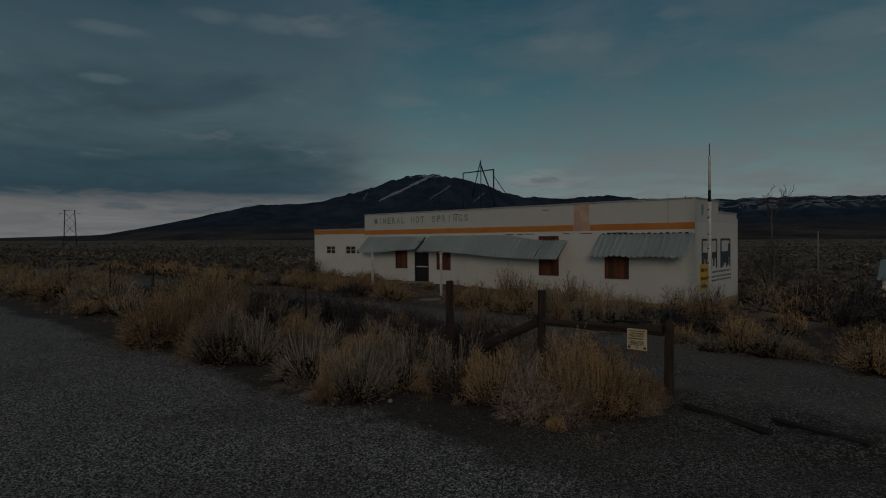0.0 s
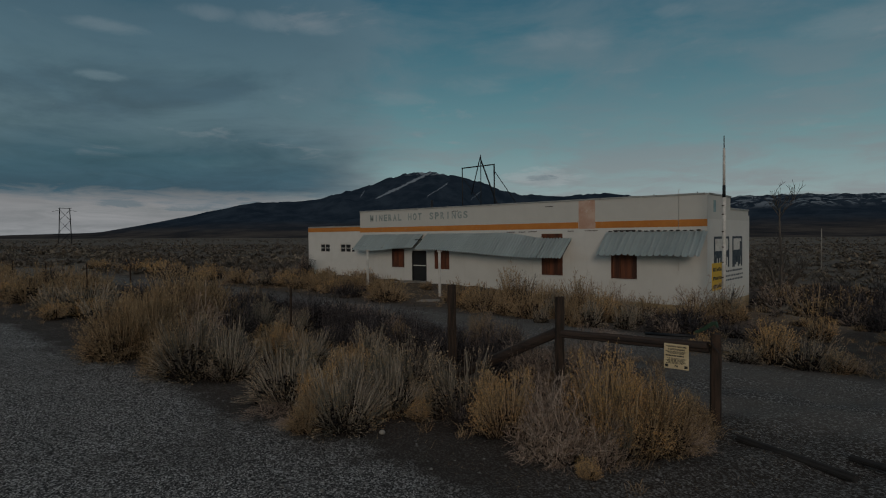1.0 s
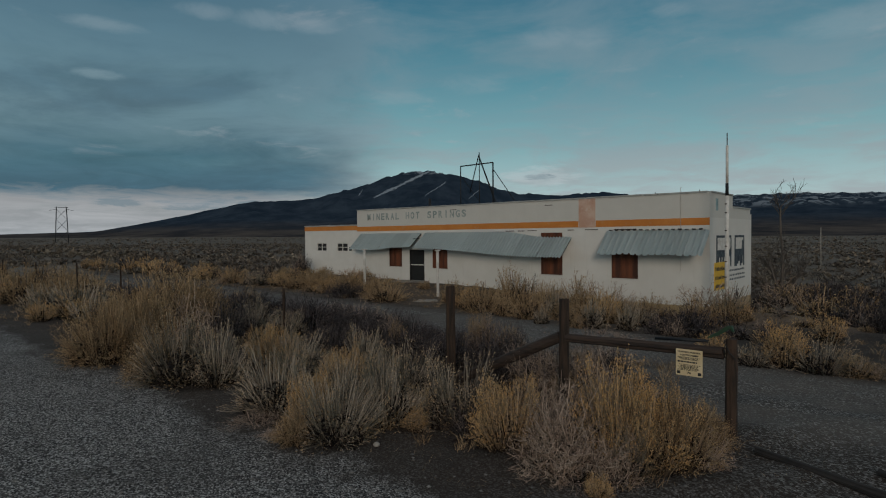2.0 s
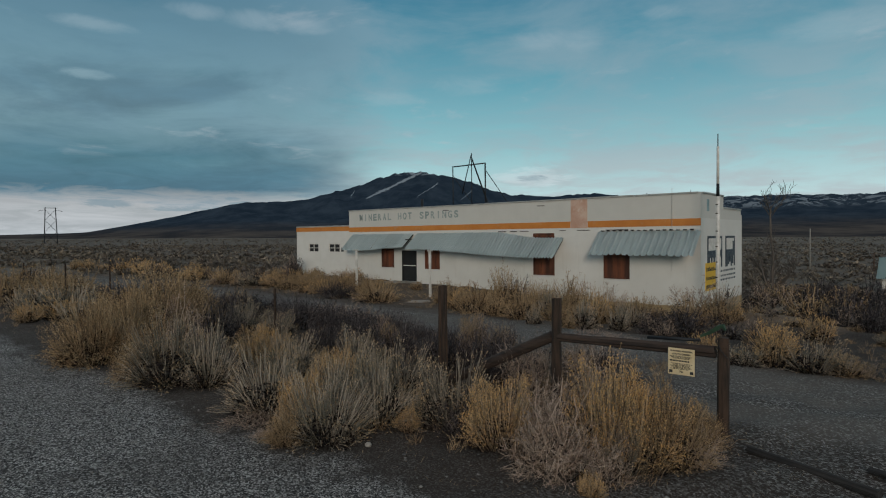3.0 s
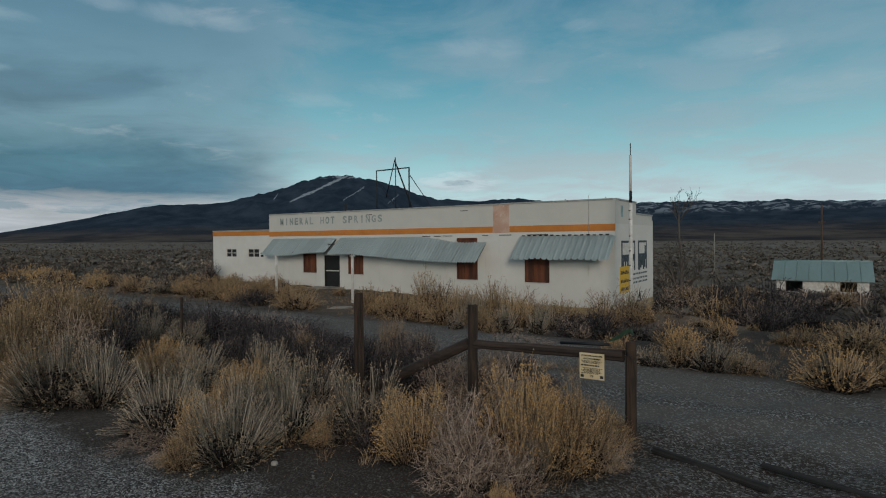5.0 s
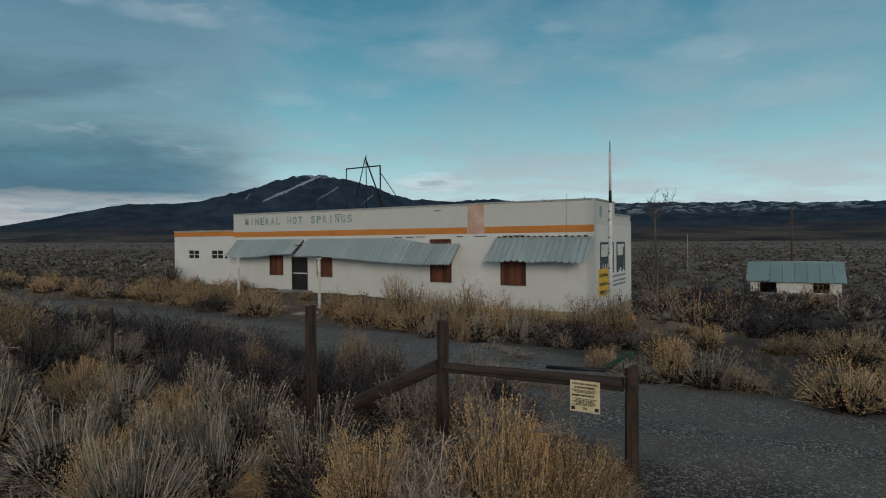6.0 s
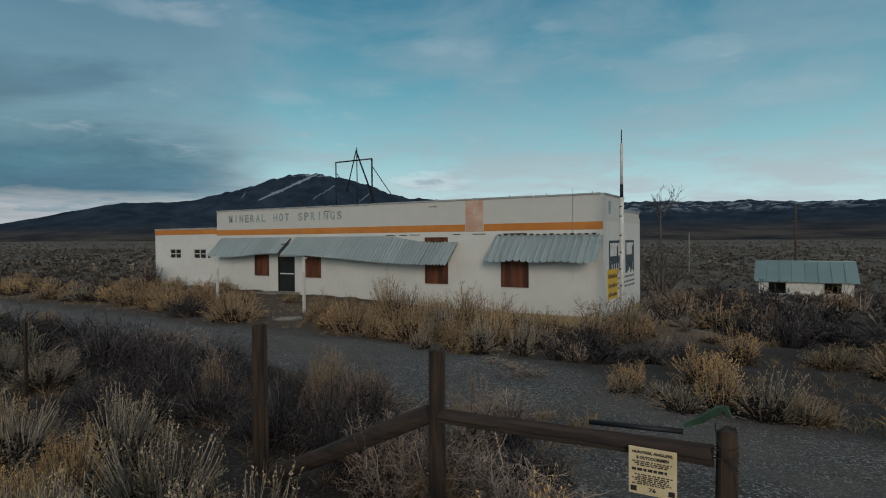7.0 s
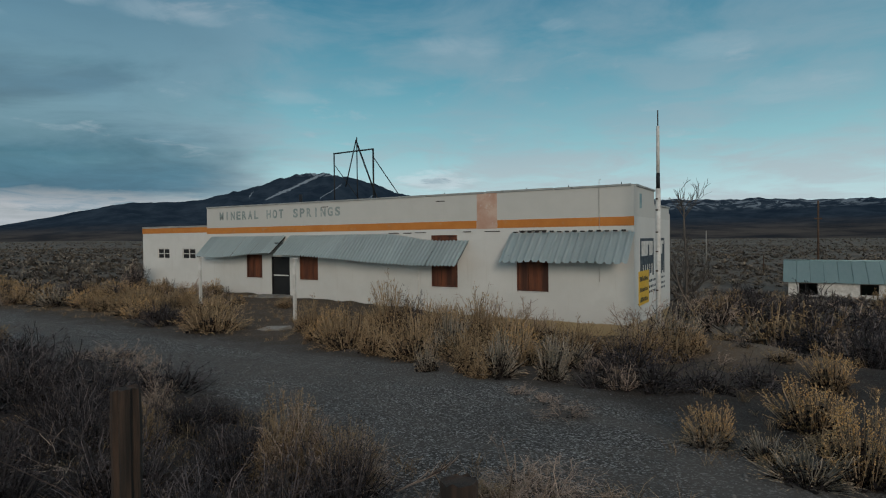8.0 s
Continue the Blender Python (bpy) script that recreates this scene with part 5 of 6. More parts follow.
def set_row(rows, stock, group, rng, wide=1.18, high=0.9):
    """Shrubs at their places, most with a smaller one grown into their foot."""
    for i, (k, x, y, w, h) in enumerate(rows):
        set_shrub(stock[k][i % len(stock[k])], k, x, y, w * wide, h * high, group, rng)
        if w > 0.8 and i % 5 < 2:
            a, k = rng.uniform(0, 6.28), rng.choice(BESIDE_IT[k])
            q = rng.uniform(0.45, 0.68)
            set_shrub(stock[k][(i + 1) % len(stock[k])], k, x + 0.42 * w * math.cos(a), y + 0.42 * w * math.sin(a), w * q * 1.1, h * q, group, rng)


rng = random.Random(21)
# along the road: kind, x, y, width, height
ROADSIDE = [
    ("tan", -15.42, 6.22, 1.75, 1.5), ("tan", -16.97, 8.12, 2.62, 1.95), ("tan", -18.3, 9.3, 2.5, 2.0), ("tan", -15.36, 7.06, 1.7, 1.65), ("tan", -17.6, 9.2, 1.76, 1.75), ("dark", -16.2, 9.2, 1.8, 1.3),
    ("grey", -12.36, 6.46, 1.88, 1.25), ("grey", -11.66, 6.81, 1.25, 1.2), ("dead", -14.53, 7.80, 1.36, 1.6), ("dark", -13.4, 7.6, 1.3, 0.9), ("tan", -12.9, 6.35, 1.1, 1.0),
    ("golden", -12.37, 8.42, 1.26, 0.9), ("grey", -11.7, 8.6, 1.2, 0.85), ("grey", -10.3, 7.6, 1.1, 0.8), ("grey", -9.34, 6.65, 1.55, 1.0), ("grey", -8.5, 7.3, 1.2, 0.95), ("grey", -7.58, 6.34, 1.25, 0.98), ("golden", -8.25, 6.42, 0.62, 0.85),
    ("golden", -9.15, 7.59, 0.81, 0.83), ("grey", -10.50, 9.30, 1.42, 0.94), ("golden", -9.9, 8.4, 0.8, 0.8), ("grey", -7.60, 7.27, 1.15, 1.03), ("grey", -6.95, 8.05, 1.5, 1.08), ("grey", -8.5, 8.5, 1.3, 0.95), ("golden", -7.02, 7.26, 0.34, 0.37), ("dark", -6.35, 7.75, 0.95, 0.5),
    ("golden", -5.70, 7.56, 1.1, 0.92), ("dead", -4.92, 7.44, 1.25, 1.05), ("dead", -4.75, 7.25, 0.95, 0.8), ("dead", -5.35, 7.9, 1.0, 0.9), ("golden", -4.51, 8.13, 1.12, 1.3), ("tan", -3.97, 8.43, 1.05, 1.1), ("golden", -4.15, 8.15, 0.95, 1.1), ("tan", -3.85, 9.3, 0.6, 0.66), ("dead", -3.65, 8.55, 0.65, 0.5), ("dead", -4.3, 7.55, 0.8, 0.55), ("dark", -4.6, 8.8, 1.1, 0.7), ("dark", -5.4, 8.6, 1.0, 0.6), ("golden", -4.2, 7.0, 0.3, 0.24), ("dead", -9.0, 6.05, 0.9, 0.22), ("dead", -8.2, 5.95, 0.7, 0.2),
]
set_row(ROADSIDE, NEAR, "shrubs along the gravel road", rng)
ROADSIDE_FAR = [
    ("grey", -25.56, 8.64, 2.93, 1.27), ("golden", -23.86, 7.15, 0.90, 0.71), ("grey", -22.6, 8.3, 2.2, 1.2), ("tan", -20.9, 9.0, 2.0, 1.2), ("tan", -31.83, 8.54, 2.59, 1.6), ("tan", -29.0, 9.0, 2.4, 1.4), ("grey", -28.0, 8.2, 1.8, 1.0),
    ("golden", -34.6, 8.0, 2.0, 1.1), ("tan", -37.5, 9.0, 2.6, 1.4), ("grey", -40.5, 8.6, 2.2, 1.2), ("tan", -44.0, 9.2, 2.5, 1.3), ("golden", -47.5, 8.6, 2.3, 1.2), ("tan", -51.5, 9.2, 2.6, 1.3),
]
set_row(ROADSIDE_FAR, MIDDLE, "shrubs along the gravel road", rng, 1.18, 0.92)
# between the fence and the drive
YARD = [
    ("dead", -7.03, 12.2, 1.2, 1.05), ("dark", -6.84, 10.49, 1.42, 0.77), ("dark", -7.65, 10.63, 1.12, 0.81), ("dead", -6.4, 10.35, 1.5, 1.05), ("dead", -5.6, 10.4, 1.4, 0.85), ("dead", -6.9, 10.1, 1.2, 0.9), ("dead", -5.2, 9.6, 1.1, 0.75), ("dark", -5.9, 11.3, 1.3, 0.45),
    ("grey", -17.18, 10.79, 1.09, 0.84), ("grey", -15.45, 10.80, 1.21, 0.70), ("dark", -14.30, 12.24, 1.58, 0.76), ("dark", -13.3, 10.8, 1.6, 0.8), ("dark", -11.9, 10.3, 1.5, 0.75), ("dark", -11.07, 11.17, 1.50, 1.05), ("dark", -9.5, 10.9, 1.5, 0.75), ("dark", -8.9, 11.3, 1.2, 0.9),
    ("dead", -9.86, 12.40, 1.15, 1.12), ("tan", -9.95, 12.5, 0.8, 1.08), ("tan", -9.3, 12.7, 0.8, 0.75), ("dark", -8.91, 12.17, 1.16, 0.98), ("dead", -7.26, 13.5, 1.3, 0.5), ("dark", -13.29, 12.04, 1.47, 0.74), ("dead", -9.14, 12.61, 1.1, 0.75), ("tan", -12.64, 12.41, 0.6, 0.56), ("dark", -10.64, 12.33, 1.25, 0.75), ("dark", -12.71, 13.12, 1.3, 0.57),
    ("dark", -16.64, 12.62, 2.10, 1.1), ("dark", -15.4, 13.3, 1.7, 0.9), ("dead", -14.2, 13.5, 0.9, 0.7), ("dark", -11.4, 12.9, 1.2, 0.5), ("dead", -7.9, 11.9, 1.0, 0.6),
]
set_row(YARD, NEAR, "shrubs between the fence and the drive", rng, 1.18, 0.92)
YARD_FAR = [
    ("dark", -16.94, 13.22, 1.98, 0.95), ("dark", -17.82, 10.6, 1.99, 1.0), ("dark", -20.31, 10.9, 1.92, 1.05), ("dead", -17.57, 15.0, 1.04, 0.75), ("dark", -15.15, 14.40, 1.84, 0.72), ("dead", -16.11, 14.7, 0.75, 0.69), ("dead", -19.50, 15.6, 1.38, 0.42), ("dark", -18.6, 13.8, 2.0, 0.95), ("dark", -20.6, 12.8, 2.1, 1.0), ("grey", -19.0, 12.0, 1.5, 0.85),
    ("tan", -22.3, 11.6, 1.9, 1.0), ("dark", -23.6, 13.6, 2.2, 1.0), ("dark", -22.0, 14.7, 1.9, 0.8), ("dark", -25.6, 11.8, 2.1, 1.05), ("dark", -27.0, 13.9, 2.3, 1.0), ("tan", -25.0, 15.2, 1.6, 0.7), ("dark", -29.6, 12.0, 2.2, 1.05), ("grey", -28.4, 15.0, 1.8, 0.8), ("dark", -31.8, 14.4, 2.4, 1.0), ("tan", -33.4, 11.6, 2.2, 1.1),
]
set_row(YARD_FAR, MIDDLE, "shrubs between the fence and the drive", rng, 1.18, 0.92)
for i in range(26):
    x, y = -35 - 34 * (i + rng.uniform(0, 1)) / 26, rng.uniform(10.6, 15.2)
    k, w = rng.choice(("dark", "tan", "tan", "grey")), rng.uniform(1.6, 2.6)
    set_shrub(DISTANT[k][i % 3], k, x, y, w, w * rng.uniform(0.42, 0.55), "shrubs between the fence and the drive", rng)
# the gate side of the drive
GATE_SIDE = [
    ("golden", -1.30, 15.33, 1.41, 0.95), ("tan", -0.6, 16.3, 1.3, 0.8), ("tan", -0.83, 21.97, 2.3, 1.0), ("golden", -4.28, 16.1, 0.93, 0.98), ("grey", -4.85, 15.8, 1.03, 0.48), ("grey", -3.56, 15.95, 1.22, 0.83), ("tan", -3.0, 16.0, 0.9, 0.5), ("golden", -4.3, 22.6, 1.1, 0.98), ("golden", -6.0, 16.9, 0.8, 0.56), ("grey", -6.06, 16.6, 0.84, 0.29),
    ("golden", -4.75, 18.38, 1.19, 0.88), ("grey", -5.26, 16.45, 0.86, 0.39), ("tan", -4.5, 17.2, 0.9, 0.35), ("golden", 0.3, 20.6, 1.4, 0.85), ("tan", 1.8, 18.5, 1.6, 0.9), ("grey", 0.6, 15.4, 1.2, 0.6), ("tan", -2.2, 22.9, 1.4, 0.75), ("grey", -0.2, 24.0, 1.8, 0.9),
    ("dead", -9.50, 18.0, 0.54, 0.26), ("dead", -8.25, 17.07, 1.18, 0.23), ("dead", -8.8, 17.7, 0.7, 0.2),
]
set_row(GATE_SIDE, MIDDLE, "shrubs beside the drive", rng, 1.18, 0.92)
# the brush belt in front of the building
BELT = [
    ("tan", -37.76, 21.39, 1.91, 0.85), ("golden", -35.20, 21.85, 2.6, 0.95), ("golden", -33.2, 22.4, 1.8, 0.9), ("golden", -31.17, 22.03, 1.6, 1.0), ("golden", -28.84, 22.30, 2.6, 1.25), ("golden", -27.6, 21.6, 1.5, 0.95), ("dark", -24.96, 21.03, 2.25, 0.85), ("dark", -26.3, 21.4, 1.6, 0.9), ("golden", -21.75, 20.54, 2.3, 1.22), ("golden", -22.9, 21.0, 1.5, 0.95), ("tan", -30.11, 25.0, 2.13, 1.05), ("tan", -33.0, 24.6, 2.0, 1.0), ("tan", -26.6, 23.6, 1.7, 0.95),
    ("golden", -18.69, 22.20, 1.66, 1.0), ("golden", -15.97, 20.51, 1.72, 1.15), ("golden", -17.3, 21.4, 1.4, 0.95), ("tan", -16.40, 23.38, 1.64, 1.55), ("dark", -16.0, 23.6, 1.5, 1.3), ("golden", -14.81, 20.41, 1.21, 0.85), ("golden", -13.65, 20.49, 1.45, 1.05), ("grey", -12.31, 19.1, 0.77, 0.61), ("golden", -13.08, 21.61, 1.51, 1.04), ("tan", -13.26, 23.4, 1.85, 1.3), ("tan", -14.6, 23.0, 1.6, 1.2),
    ("dead", -16.88, 27.3, 1.4, 1.06), ("dead", -15.6, 28.3, 1.8, 1.3), ("dead", -14.2, 28.6, 1.8, 1.2), ("dead", -13.2, 28.9, 1.2, 0.9), ("grey", -10.82, 19.79, 1.38, 0.93), ("grey", -9.51, 19.77, 0.84, 0.88), ("tan", -11.31, 19.4, 0.88, 0.80), ("tan", -12.0, 20.6, 1.4, 0.9), ("golden", -11.2, 21.6, 1.4, 0.9), ("tan", -12.0, 23.0, 1.6, 1.0), ("golden", -10.06, 23.4, 1.83, 0.78), ("grey", -9.9, 21.6, 1.5, 0.8),
    ("dark", -8.44, 19.9, 1.24, 0.76), ("dark", -7.54, 20.25, 2.00, 0.80), ("tan", -8.57, 23.6, 1.77, 0.88), ("dead", -8.9, 25.2, 1.9, 1.25), ("dark", -8.6, 22.4, 2.0, 0.9), ("golden", -7.83, 25.11, 1.40, 0.98), ("tan", -7.7, 24.0, 1.3, 0.9), ("dark", -6.49, 20.75, 1.64, 0.71), ("dark", -5.6, 21.6, 1.5, 0.6), ("dark", -41.6, 29.8, 1.5, 1.8), ("dark", -42.1, 29.9, 1.6, 1.6), ("dead", -41.9, 29.7, 1.2, 1.9), ("dead", -33.5, 28.0, 2.0, 1.2), ("dark", -19.2, 24.0, 1.5, 0.8), ("tan", -18.0, 24.8, 1.4, 0.85), ("tan", -20.0, 23.2, 1.2, 0.7),
]
MIXED = ("golden", "grey", "golden", "tan", "tan")
set_row([(MIXED[i % 5] if k == "golden" else k, x, y, w, h * (1.25 if x > -18.5 and y > 22.5 else 1.15 if x > -20 else 1.0)) for i, (k, x, y, w, h) in enumerate(BELT)], MIDDLE, "shrubs in front of the building", rng, 1.18, 0.92)
for i in range(40):
    x, y = -38 - 32 * (i + rng.uniform(0, 1)) / 40, 21.6 + 3.2 * rng.random()
    k, w = rng.choice(("golden", "golden", "tan", "tan", "dark")), rng.uniform(1.3, 2.4)
    set_shrub(DISTANT[k][i % 3], k, x, y, w, w * rng.uniform(0.42, 0.58), "shrubs in front of the building", rng)
for i in range(110):
    x, y = rng.uniform(-43, -10.8), rng.uniform(22.6, 30.4)
    if -25.5 < x < -20.3 or -31.5 < x < -25 and y > 27.5 or x > -13 and y > 27:
        continue
    k, w = rng.choice(("tan", "dead", "golden", "tan", "tan", "dark")), rng.uniform(0.8, 1.6)
    set_shrub(DISTANT[k][i % 3], k, x, y, w, w * rng.uniform(0.4, 0.6), "shrubs in front of the building", rng)
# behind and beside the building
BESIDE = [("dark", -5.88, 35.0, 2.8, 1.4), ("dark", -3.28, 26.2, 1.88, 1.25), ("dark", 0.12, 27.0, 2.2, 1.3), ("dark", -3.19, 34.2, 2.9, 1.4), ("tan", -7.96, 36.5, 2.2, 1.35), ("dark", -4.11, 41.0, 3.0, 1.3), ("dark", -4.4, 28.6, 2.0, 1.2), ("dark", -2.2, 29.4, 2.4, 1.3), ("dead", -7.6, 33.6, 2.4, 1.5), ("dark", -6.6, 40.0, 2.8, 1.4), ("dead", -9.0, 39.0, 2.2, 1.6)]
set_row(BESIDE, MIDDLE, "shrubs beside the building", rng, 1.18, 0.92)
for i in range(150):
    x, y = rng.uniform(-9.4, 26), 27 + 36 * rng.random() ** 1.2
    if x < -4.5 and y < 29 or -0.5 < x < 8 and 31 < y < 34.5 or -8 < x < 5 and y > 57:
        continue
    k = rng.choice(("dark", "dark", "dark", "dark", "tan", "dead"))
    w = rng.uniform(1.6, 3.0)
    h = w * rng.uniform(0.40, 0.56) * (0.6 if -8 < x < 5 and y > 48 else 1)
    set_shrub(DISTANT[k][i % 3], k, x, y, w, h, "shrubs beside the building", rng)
for i in range(16):
    a, r = 2.4 * i, 0.55 * math.sqrt(i)
    k = ("dead", "tan", "dark")[i % 3]
    w = rng.uniform(0.6, 1.0)
    set_shrub(DISTANT[k][i % 3], k, -6.2 + 1.3 * r * math.cos(a), 25.8 + 0.8 * r * math.sin(a), w, w * 0.36, "low shrubs on the soil heap", rng)


def dead_branch(x, y, length, turn, seed):
    """A bleached branch on the ground, forked twice."""
    rnd = random.Random(seed)
    bm = bmesh.new()

    def fork(p, a, up, size, r, depth):
        pts = [Vector(p)]
        for i in range(3):
            a, up = a + rnd.uniform(-0.3, 0.3), up + rnd.uniform(-0.12, 0.12)
            pts.append(pts[-1] + Vector((math.cos(a), math.sin(a), up)) * size / 3)
        add_tube(bm, pts, [r, r * 0.85, r * 0.7, r * 0.45], 5)
        if depth < 2:
            for i in (1, 2, 2, 3):
                fork(pts[i], a + rnd.uniform(-0.9, 0.9), up + rnd.uniform(0.0, 0.35), size * rnd.uniform(0.4, 0.65), r * 0.6, depth + 1)

    fork((0, 0, 0.03), turn, 0.25, length, 0.014, 0)
    ob = part("dead_branch", bm, STEM["dead"])
    ob.location = (x, y, float(ground_z(x, y)))
    tagged(ob, "bleached dead branch lying on bare soil", "branch", "dead branches in the yard")


for i, (x, y, length, turn) in enumerate(((-11.8, 10.9, 0.6, 2.8), (-9.7, 11.9, 0.55, 0.6), (-12.2, 11.4, 0.7, 3.4), (-8.8, 13.0, 0.5, 1.2), (-6.5, 9.2, 0.5, 0.3))):
    dead_branch(x, y, length, turn, 40 + i)


def plain_material():
    """Sage of the plain: each clump its own tone, in wide drifts of grey and tan."""
    m, t, s = material("plain_sage")
    p = place(t)
    clump = noise_of(t, stretched(t, p, 1, 1, 0.25), 0.75, 3, 0.6)
    c = ramp(t, smooth(t, clump, 0.3, 0.7), [(0.0, (0.030, 0.028, 0.028)), (0.35, (0.085, 0.075, 0.066)), (0.65, (0.17, 0.146, 0.122)), (1.0, (0.31, 0.255, 0.195))])
    drift = smooth(t, noise_of(t, stretched(t, p, 0.018, 0.045, 0), 1.0, 5, 0.6), 0.46, 0.66)
    c = blend(t, calc(t, "MULTIPLY", drift, 0.6), c, (0.25, 0.205, 0.152))
    blade = node(t, "ShaderNodeNewGeometry").outputs["Random Per Island"]
    c = blend(t, calc(t, "MULTIPLY", blade, 0.5), c, (0.060, 0.053, 0.048))
    link(t, c, s.inputs["Base Color"])
    s.inputs["Roughness"].default_value, s.inputs["Specular IOR Level"].default_value = 0.95, 0.1
    return m


def far_brush():
    """The sage cover of the plain, in joined clumps that get coarser with distance."""
    gen, sage = np.random.default_rng(5), plain_material()
    for name, count, r0, r1, blades, size in (("sage_cover", 11500, 24, 130, 18, 1.0), ("sage_cover", 17000, 110, 420, 9, 1.5), ("sage_cover", 10000, 400, 1500, 6, 2.8)):
        az = np.radians(gen.uniform(62, 186, count))
        r = gen.uniform(r0 ** 1.4, r1 ** 1.4, count) ** (1 / 1.4) if r0 > 100 else gen.uniform(r0 ** 1.3, r1 ** 1.3, count) ** (1 / 1.3)
        x, y = -3 + r * np.cos(az), 5 + r * np.sin(az)
        keep = ~((x > -45) & (x < -9.2) & (y > 19) & (y < 40.5)) & ~((x > -6.5) & (x < 2.8) & (y > 62) & (y < 74))
        keep &= ~((y < 27) & (x > -46)) & (y > 10.8) & ~((y > 13) & (y < 20.5) & (x > -75))
        # drifts of brush with bare lanes between them
        keep &= (np.sin(x * 0.21 + 2 * np.sin(y * 0.13)) + np.sin(y * 0.33 + x * 0.05) + gen.normal(size=count) * 0.9) > -1.3
        x, y = x[keep], y[keep]
        n = len(x)
        z = ground_z(x, y)
        w = (0.35 + 0.85 * gen.uniform(0, 1, n) ** 1.6) * size
        h = w * gen.uniform(0.45, 0.8, n)
        turn = gen.uniform(0, 2 * np.pi, (n, blades))
        tilt = np.arccos(gen.uniform(0.0, 1.0, (n, blades)))
        d = np.stack([np.sin(tilt) * np.cos(turn) * w[:, None], np.sin(tilt) * np.sin(turn) * w[:, None], np.cos(tilt) * h[:, None]], -1)
        d *= gen.uniform(0.6, 1.05, (n, blades, 1))
        c = np.stack([x, y, z], -1)[:, None]
        side = np.stack([-np.sin(turn), np.cos(turn), gen.uniform(-0.4, 0.4, (n, blades))], -1) * (w[:, None, None] * (0.09 if blades > 14 else 0.2))
        tip, mid = c + d, c + d * 0.62
        root = c + d * 0.1
        V = np.stack([root, mid - side, tip, mid + side], 2).reshape(-1, 3)
        me = mesh_of(name, V, np.arange(len(V)).reshape(-1, 4))
        me.materials.append(sage)
        tagged(new(name, me), "dense grey-brown sagebrush cover of the plain", "sagebrush", kind="stuff")


far_brush()


def gravel_stones():
    """Loose stones on the road and the drive."""
    gen = np.random.default_rng(9)
    zones = ((9000, -16, 3, -1, 6.0), (6000, -20, 4, 10.8, 18.5), (700, -9, 2, 6, 10.8), (1500, -28, -6, 13.5, 19.5))
    P = np.concatenate([np.stack([gen.uniform(a, b, n), gen.uniform(c, d, n)], -1) for n, a, b, c, d in zones])
    n = len(P)
    size = 0.008 + 0.02 * gen.random(n) ** 3
    dirs = np.array([(1, 0, 0), (-0.2, 1, 0.1), (-1, -0.1, 0), (0.1, -1, 0), (0.1, 0.1, 0.8), (0, 0, -0.6)])
    V = dirs[None] * size[:, None, None] * gen.uniform(0.6, 1.3, (n, 6, 3))
    c, s = np.cos(gen.uniform(0, 6.28, n))[:, None], np.sin(gen.uniform(0, 6.28, n))[:, None]
    V = np.stack([V[..., 0] * c - V[..., 1] * s, V[..., 0] * s + V[..., 1] * c, V[..., 2]], -1)
    V += np.concatenate([P, (ground_z(P[:, 0], P[:, 1]) + 0.003)[:, None]], -1)[:, None]
    tri = np.array([(0, 1, 4), (1, 2, 4), (2, 3, 4), (3, 0, 4), (1, 0, 5), (2, 1, 5), (3, 2, 5), (0, 3, 5)])
    F = (np.arange(n)[:, None, None] * 6 + tri[None]).reshape(-1, 3)
    me = mesh_of("loose_gravel", V.reshape(-1, 3), F)
    me.materials.append(PEBBLE)
    tagged(new("loose_gravel", me), "loose dark grey crushed stones on road and drive", "gravel", kind="stuff")


gravel_stones()


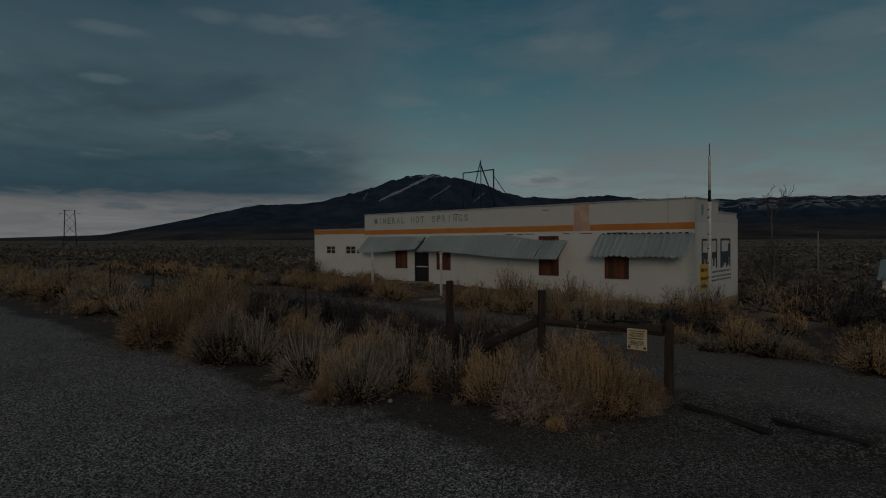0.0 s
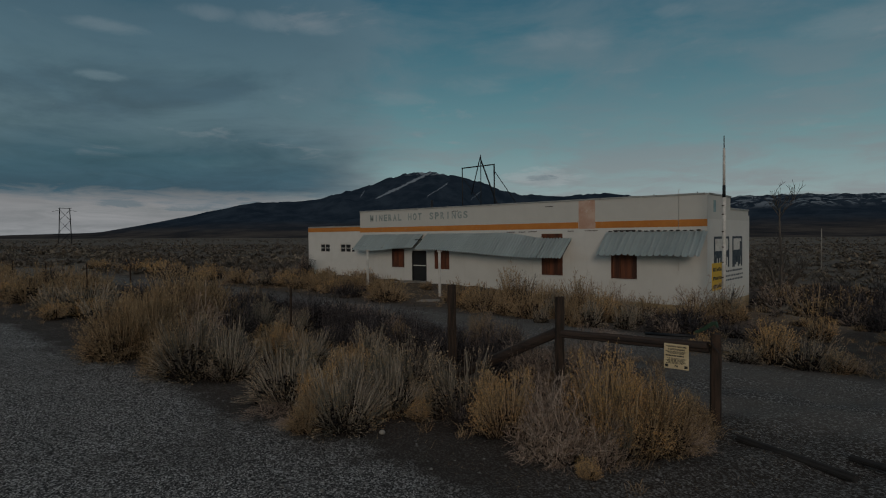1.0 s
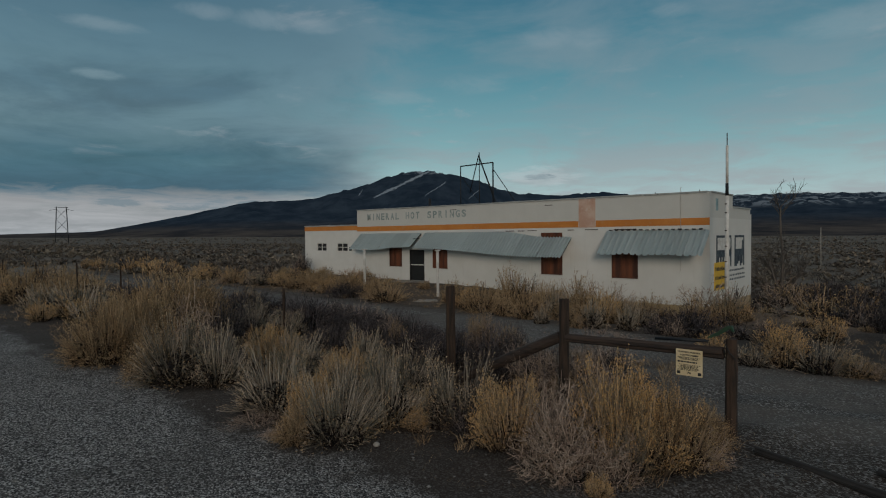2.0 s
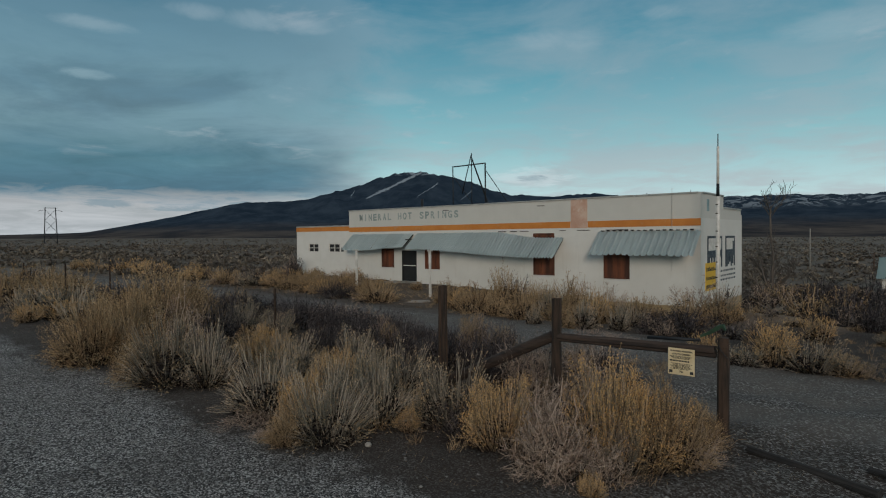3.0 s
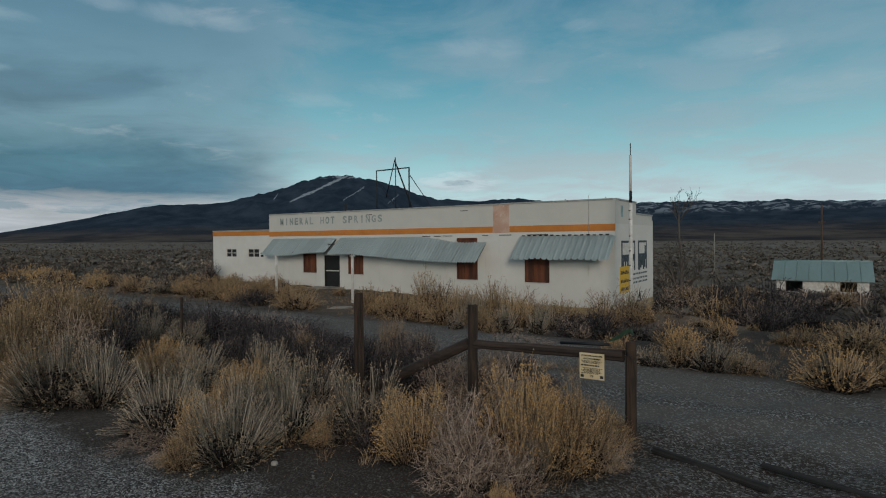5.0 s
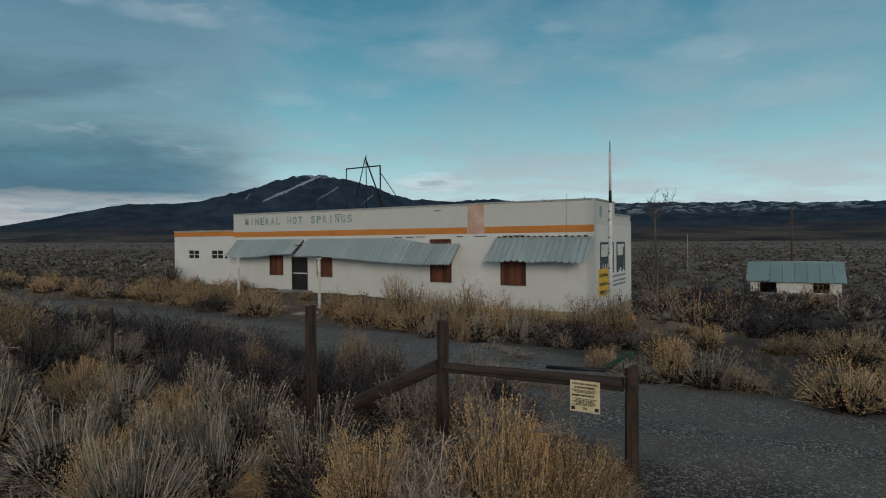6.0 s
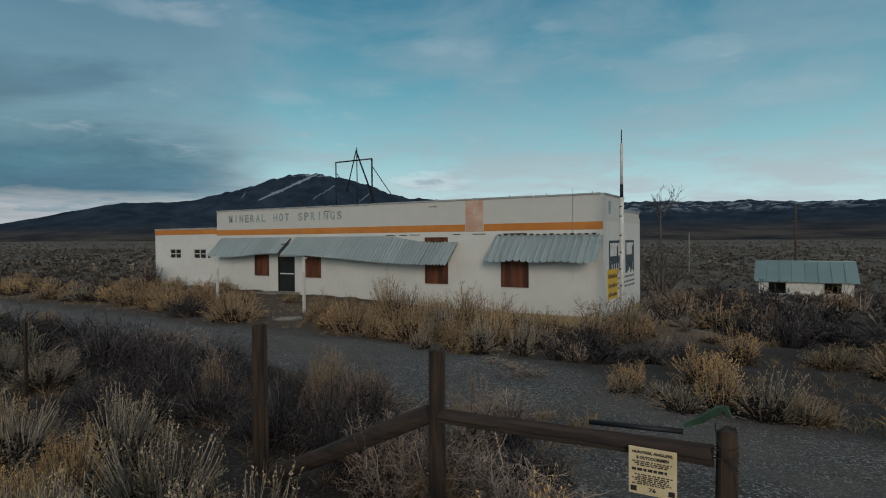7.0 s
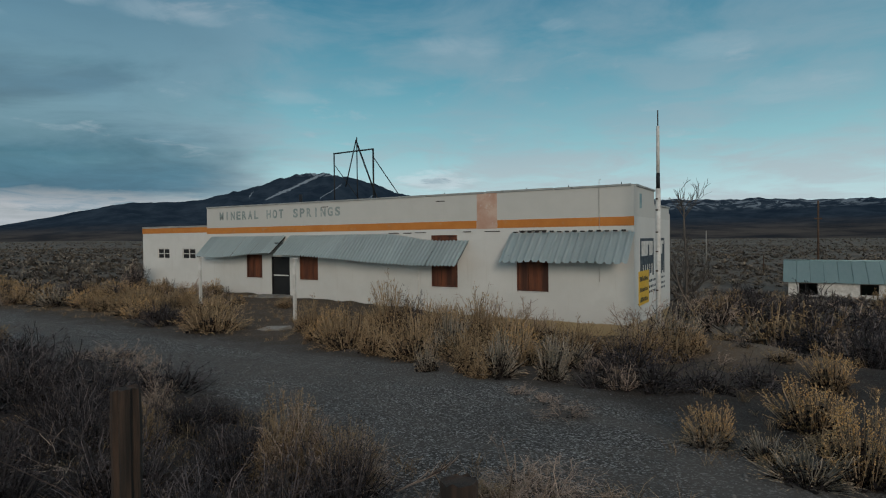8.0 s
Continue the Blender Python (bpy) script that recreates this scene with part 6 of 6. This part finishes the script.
def litter():
    """Dry grass blades and twigs on the bare soil."""
    gen = np.random.default_rng(13)
    P = np.concatenate([np.stack([gen.uniform(a, b, n), gen.uniform(c, d, n)], -1) for n, a, b, c, d in ((5000, -26, -2.5, 6.2, 10.5), (4000, -34, -5, 10.5, 14), (3500, -40, -4, 19.5, 27))])
    n = len(P)
    z = ground_z(P[:, 0], P[:, 1])
    a, l = gen.uniform(0, 6.28, n), gen.uniform(0.03, 0.13, n)
    up = gen.uniform(0.0, 0.9, n) ** 2
    d = np.stack([np.cos(a) * l, np.sin(a) * l, up * l], -1)
    c = np.stack([P[:, 0], P[:, 1], z + 0.006], -1)
    s = np.stack([-np.sin(a), np.cos(a), np.zeros(n)], -1) * 0.0022
    V = np.stack([c - s, c + s, c + d], 1).reshape(-1, 3)
    me = mesh_of("dry_litter", V, np.arange(len(V)).reshape(-1, 3))
    me.materials.append(STEM["tan"])
    tagged(new("dry_litter", me), "scattered dry grass blades and twigs on soil", "litter", kind="stuff")


litter()


def dry_grass():
    """Low tufts of dry grass and twigs between the shrubs."""
    gen = np.random.default_rng(17)
    zones = ((450, -22, -3.6, 6.9, 9.7), (700, -26, -5.5, 9.9, 14.2), (900, -42, -6, 20.0, 30.5), (170, -6.5, 1.5, 15.4, 24), (120, -46, -22, 6.4, 9.7))
    P = np.concatenate([np.stack([gen.uniform(a, b, n), gen.uniform(c, d, n)], -1) for n, a, b, c, d in zones])
    n, blades = len(P), 16
    tall = gen.uniform(0.06, 0.26, (n, 1)) * gen.uniform(0.5, 1.1, (n, blades))
    a = gen.uniform(0, 2 * np.pi, (n, blades))
    out = gen.uniform(0.2, 1.5, (n, blades))
    root = np.stack([P[:, :1] + gen.normal(size=(n, blades)) * 0.05, P[:, 1:] + gen.normal(size=(n, blades)) * 0.05, np.zeros((n, blades))], -1)
    root[..., 2] = ground_z(root[..., 0], root[..., 1]) - 0.01
    tip = root + np.stack([np.cos(a) * out * tall, np.sin(a) * out * tall, tall], -1)
    mid = root * 0.5 + tip * 0.5 + np.array([0, 0, 0.25]) * tall[..., None]
    V, F = ribbons(np.stack([root, mid, tip], 2).reshape(-1, 3, 3), np.tile(np.array([0.003, 0.0028, 0.0015]), (n * blades, 1)), gen)
    me = mesh_of("dry_grass", V, F)
    me.materials.append(STEM["tan"])
    tagged(new("dry_grass", me), "low tufts of dry tan grass between the shrubs", "grass", kind="stuff")


dry_grass()

stone = bmesh.new()
bmesh.ops.create_icosphere(stone, subdivisions=2, radius=0.045)
for v in stone.verts:
    v.co *= 1 + 0.35 * noise.noise(v.co * 14)
    v.co.z *= 0.7
stone = part("pale_stone", stone, CONCRETE)
stone.location = (-6.98, 6.5, float(ground_z(-6.98, 6.5)) + 0.025)
tagged(stone, "small pale stone at the road edge", "stone")
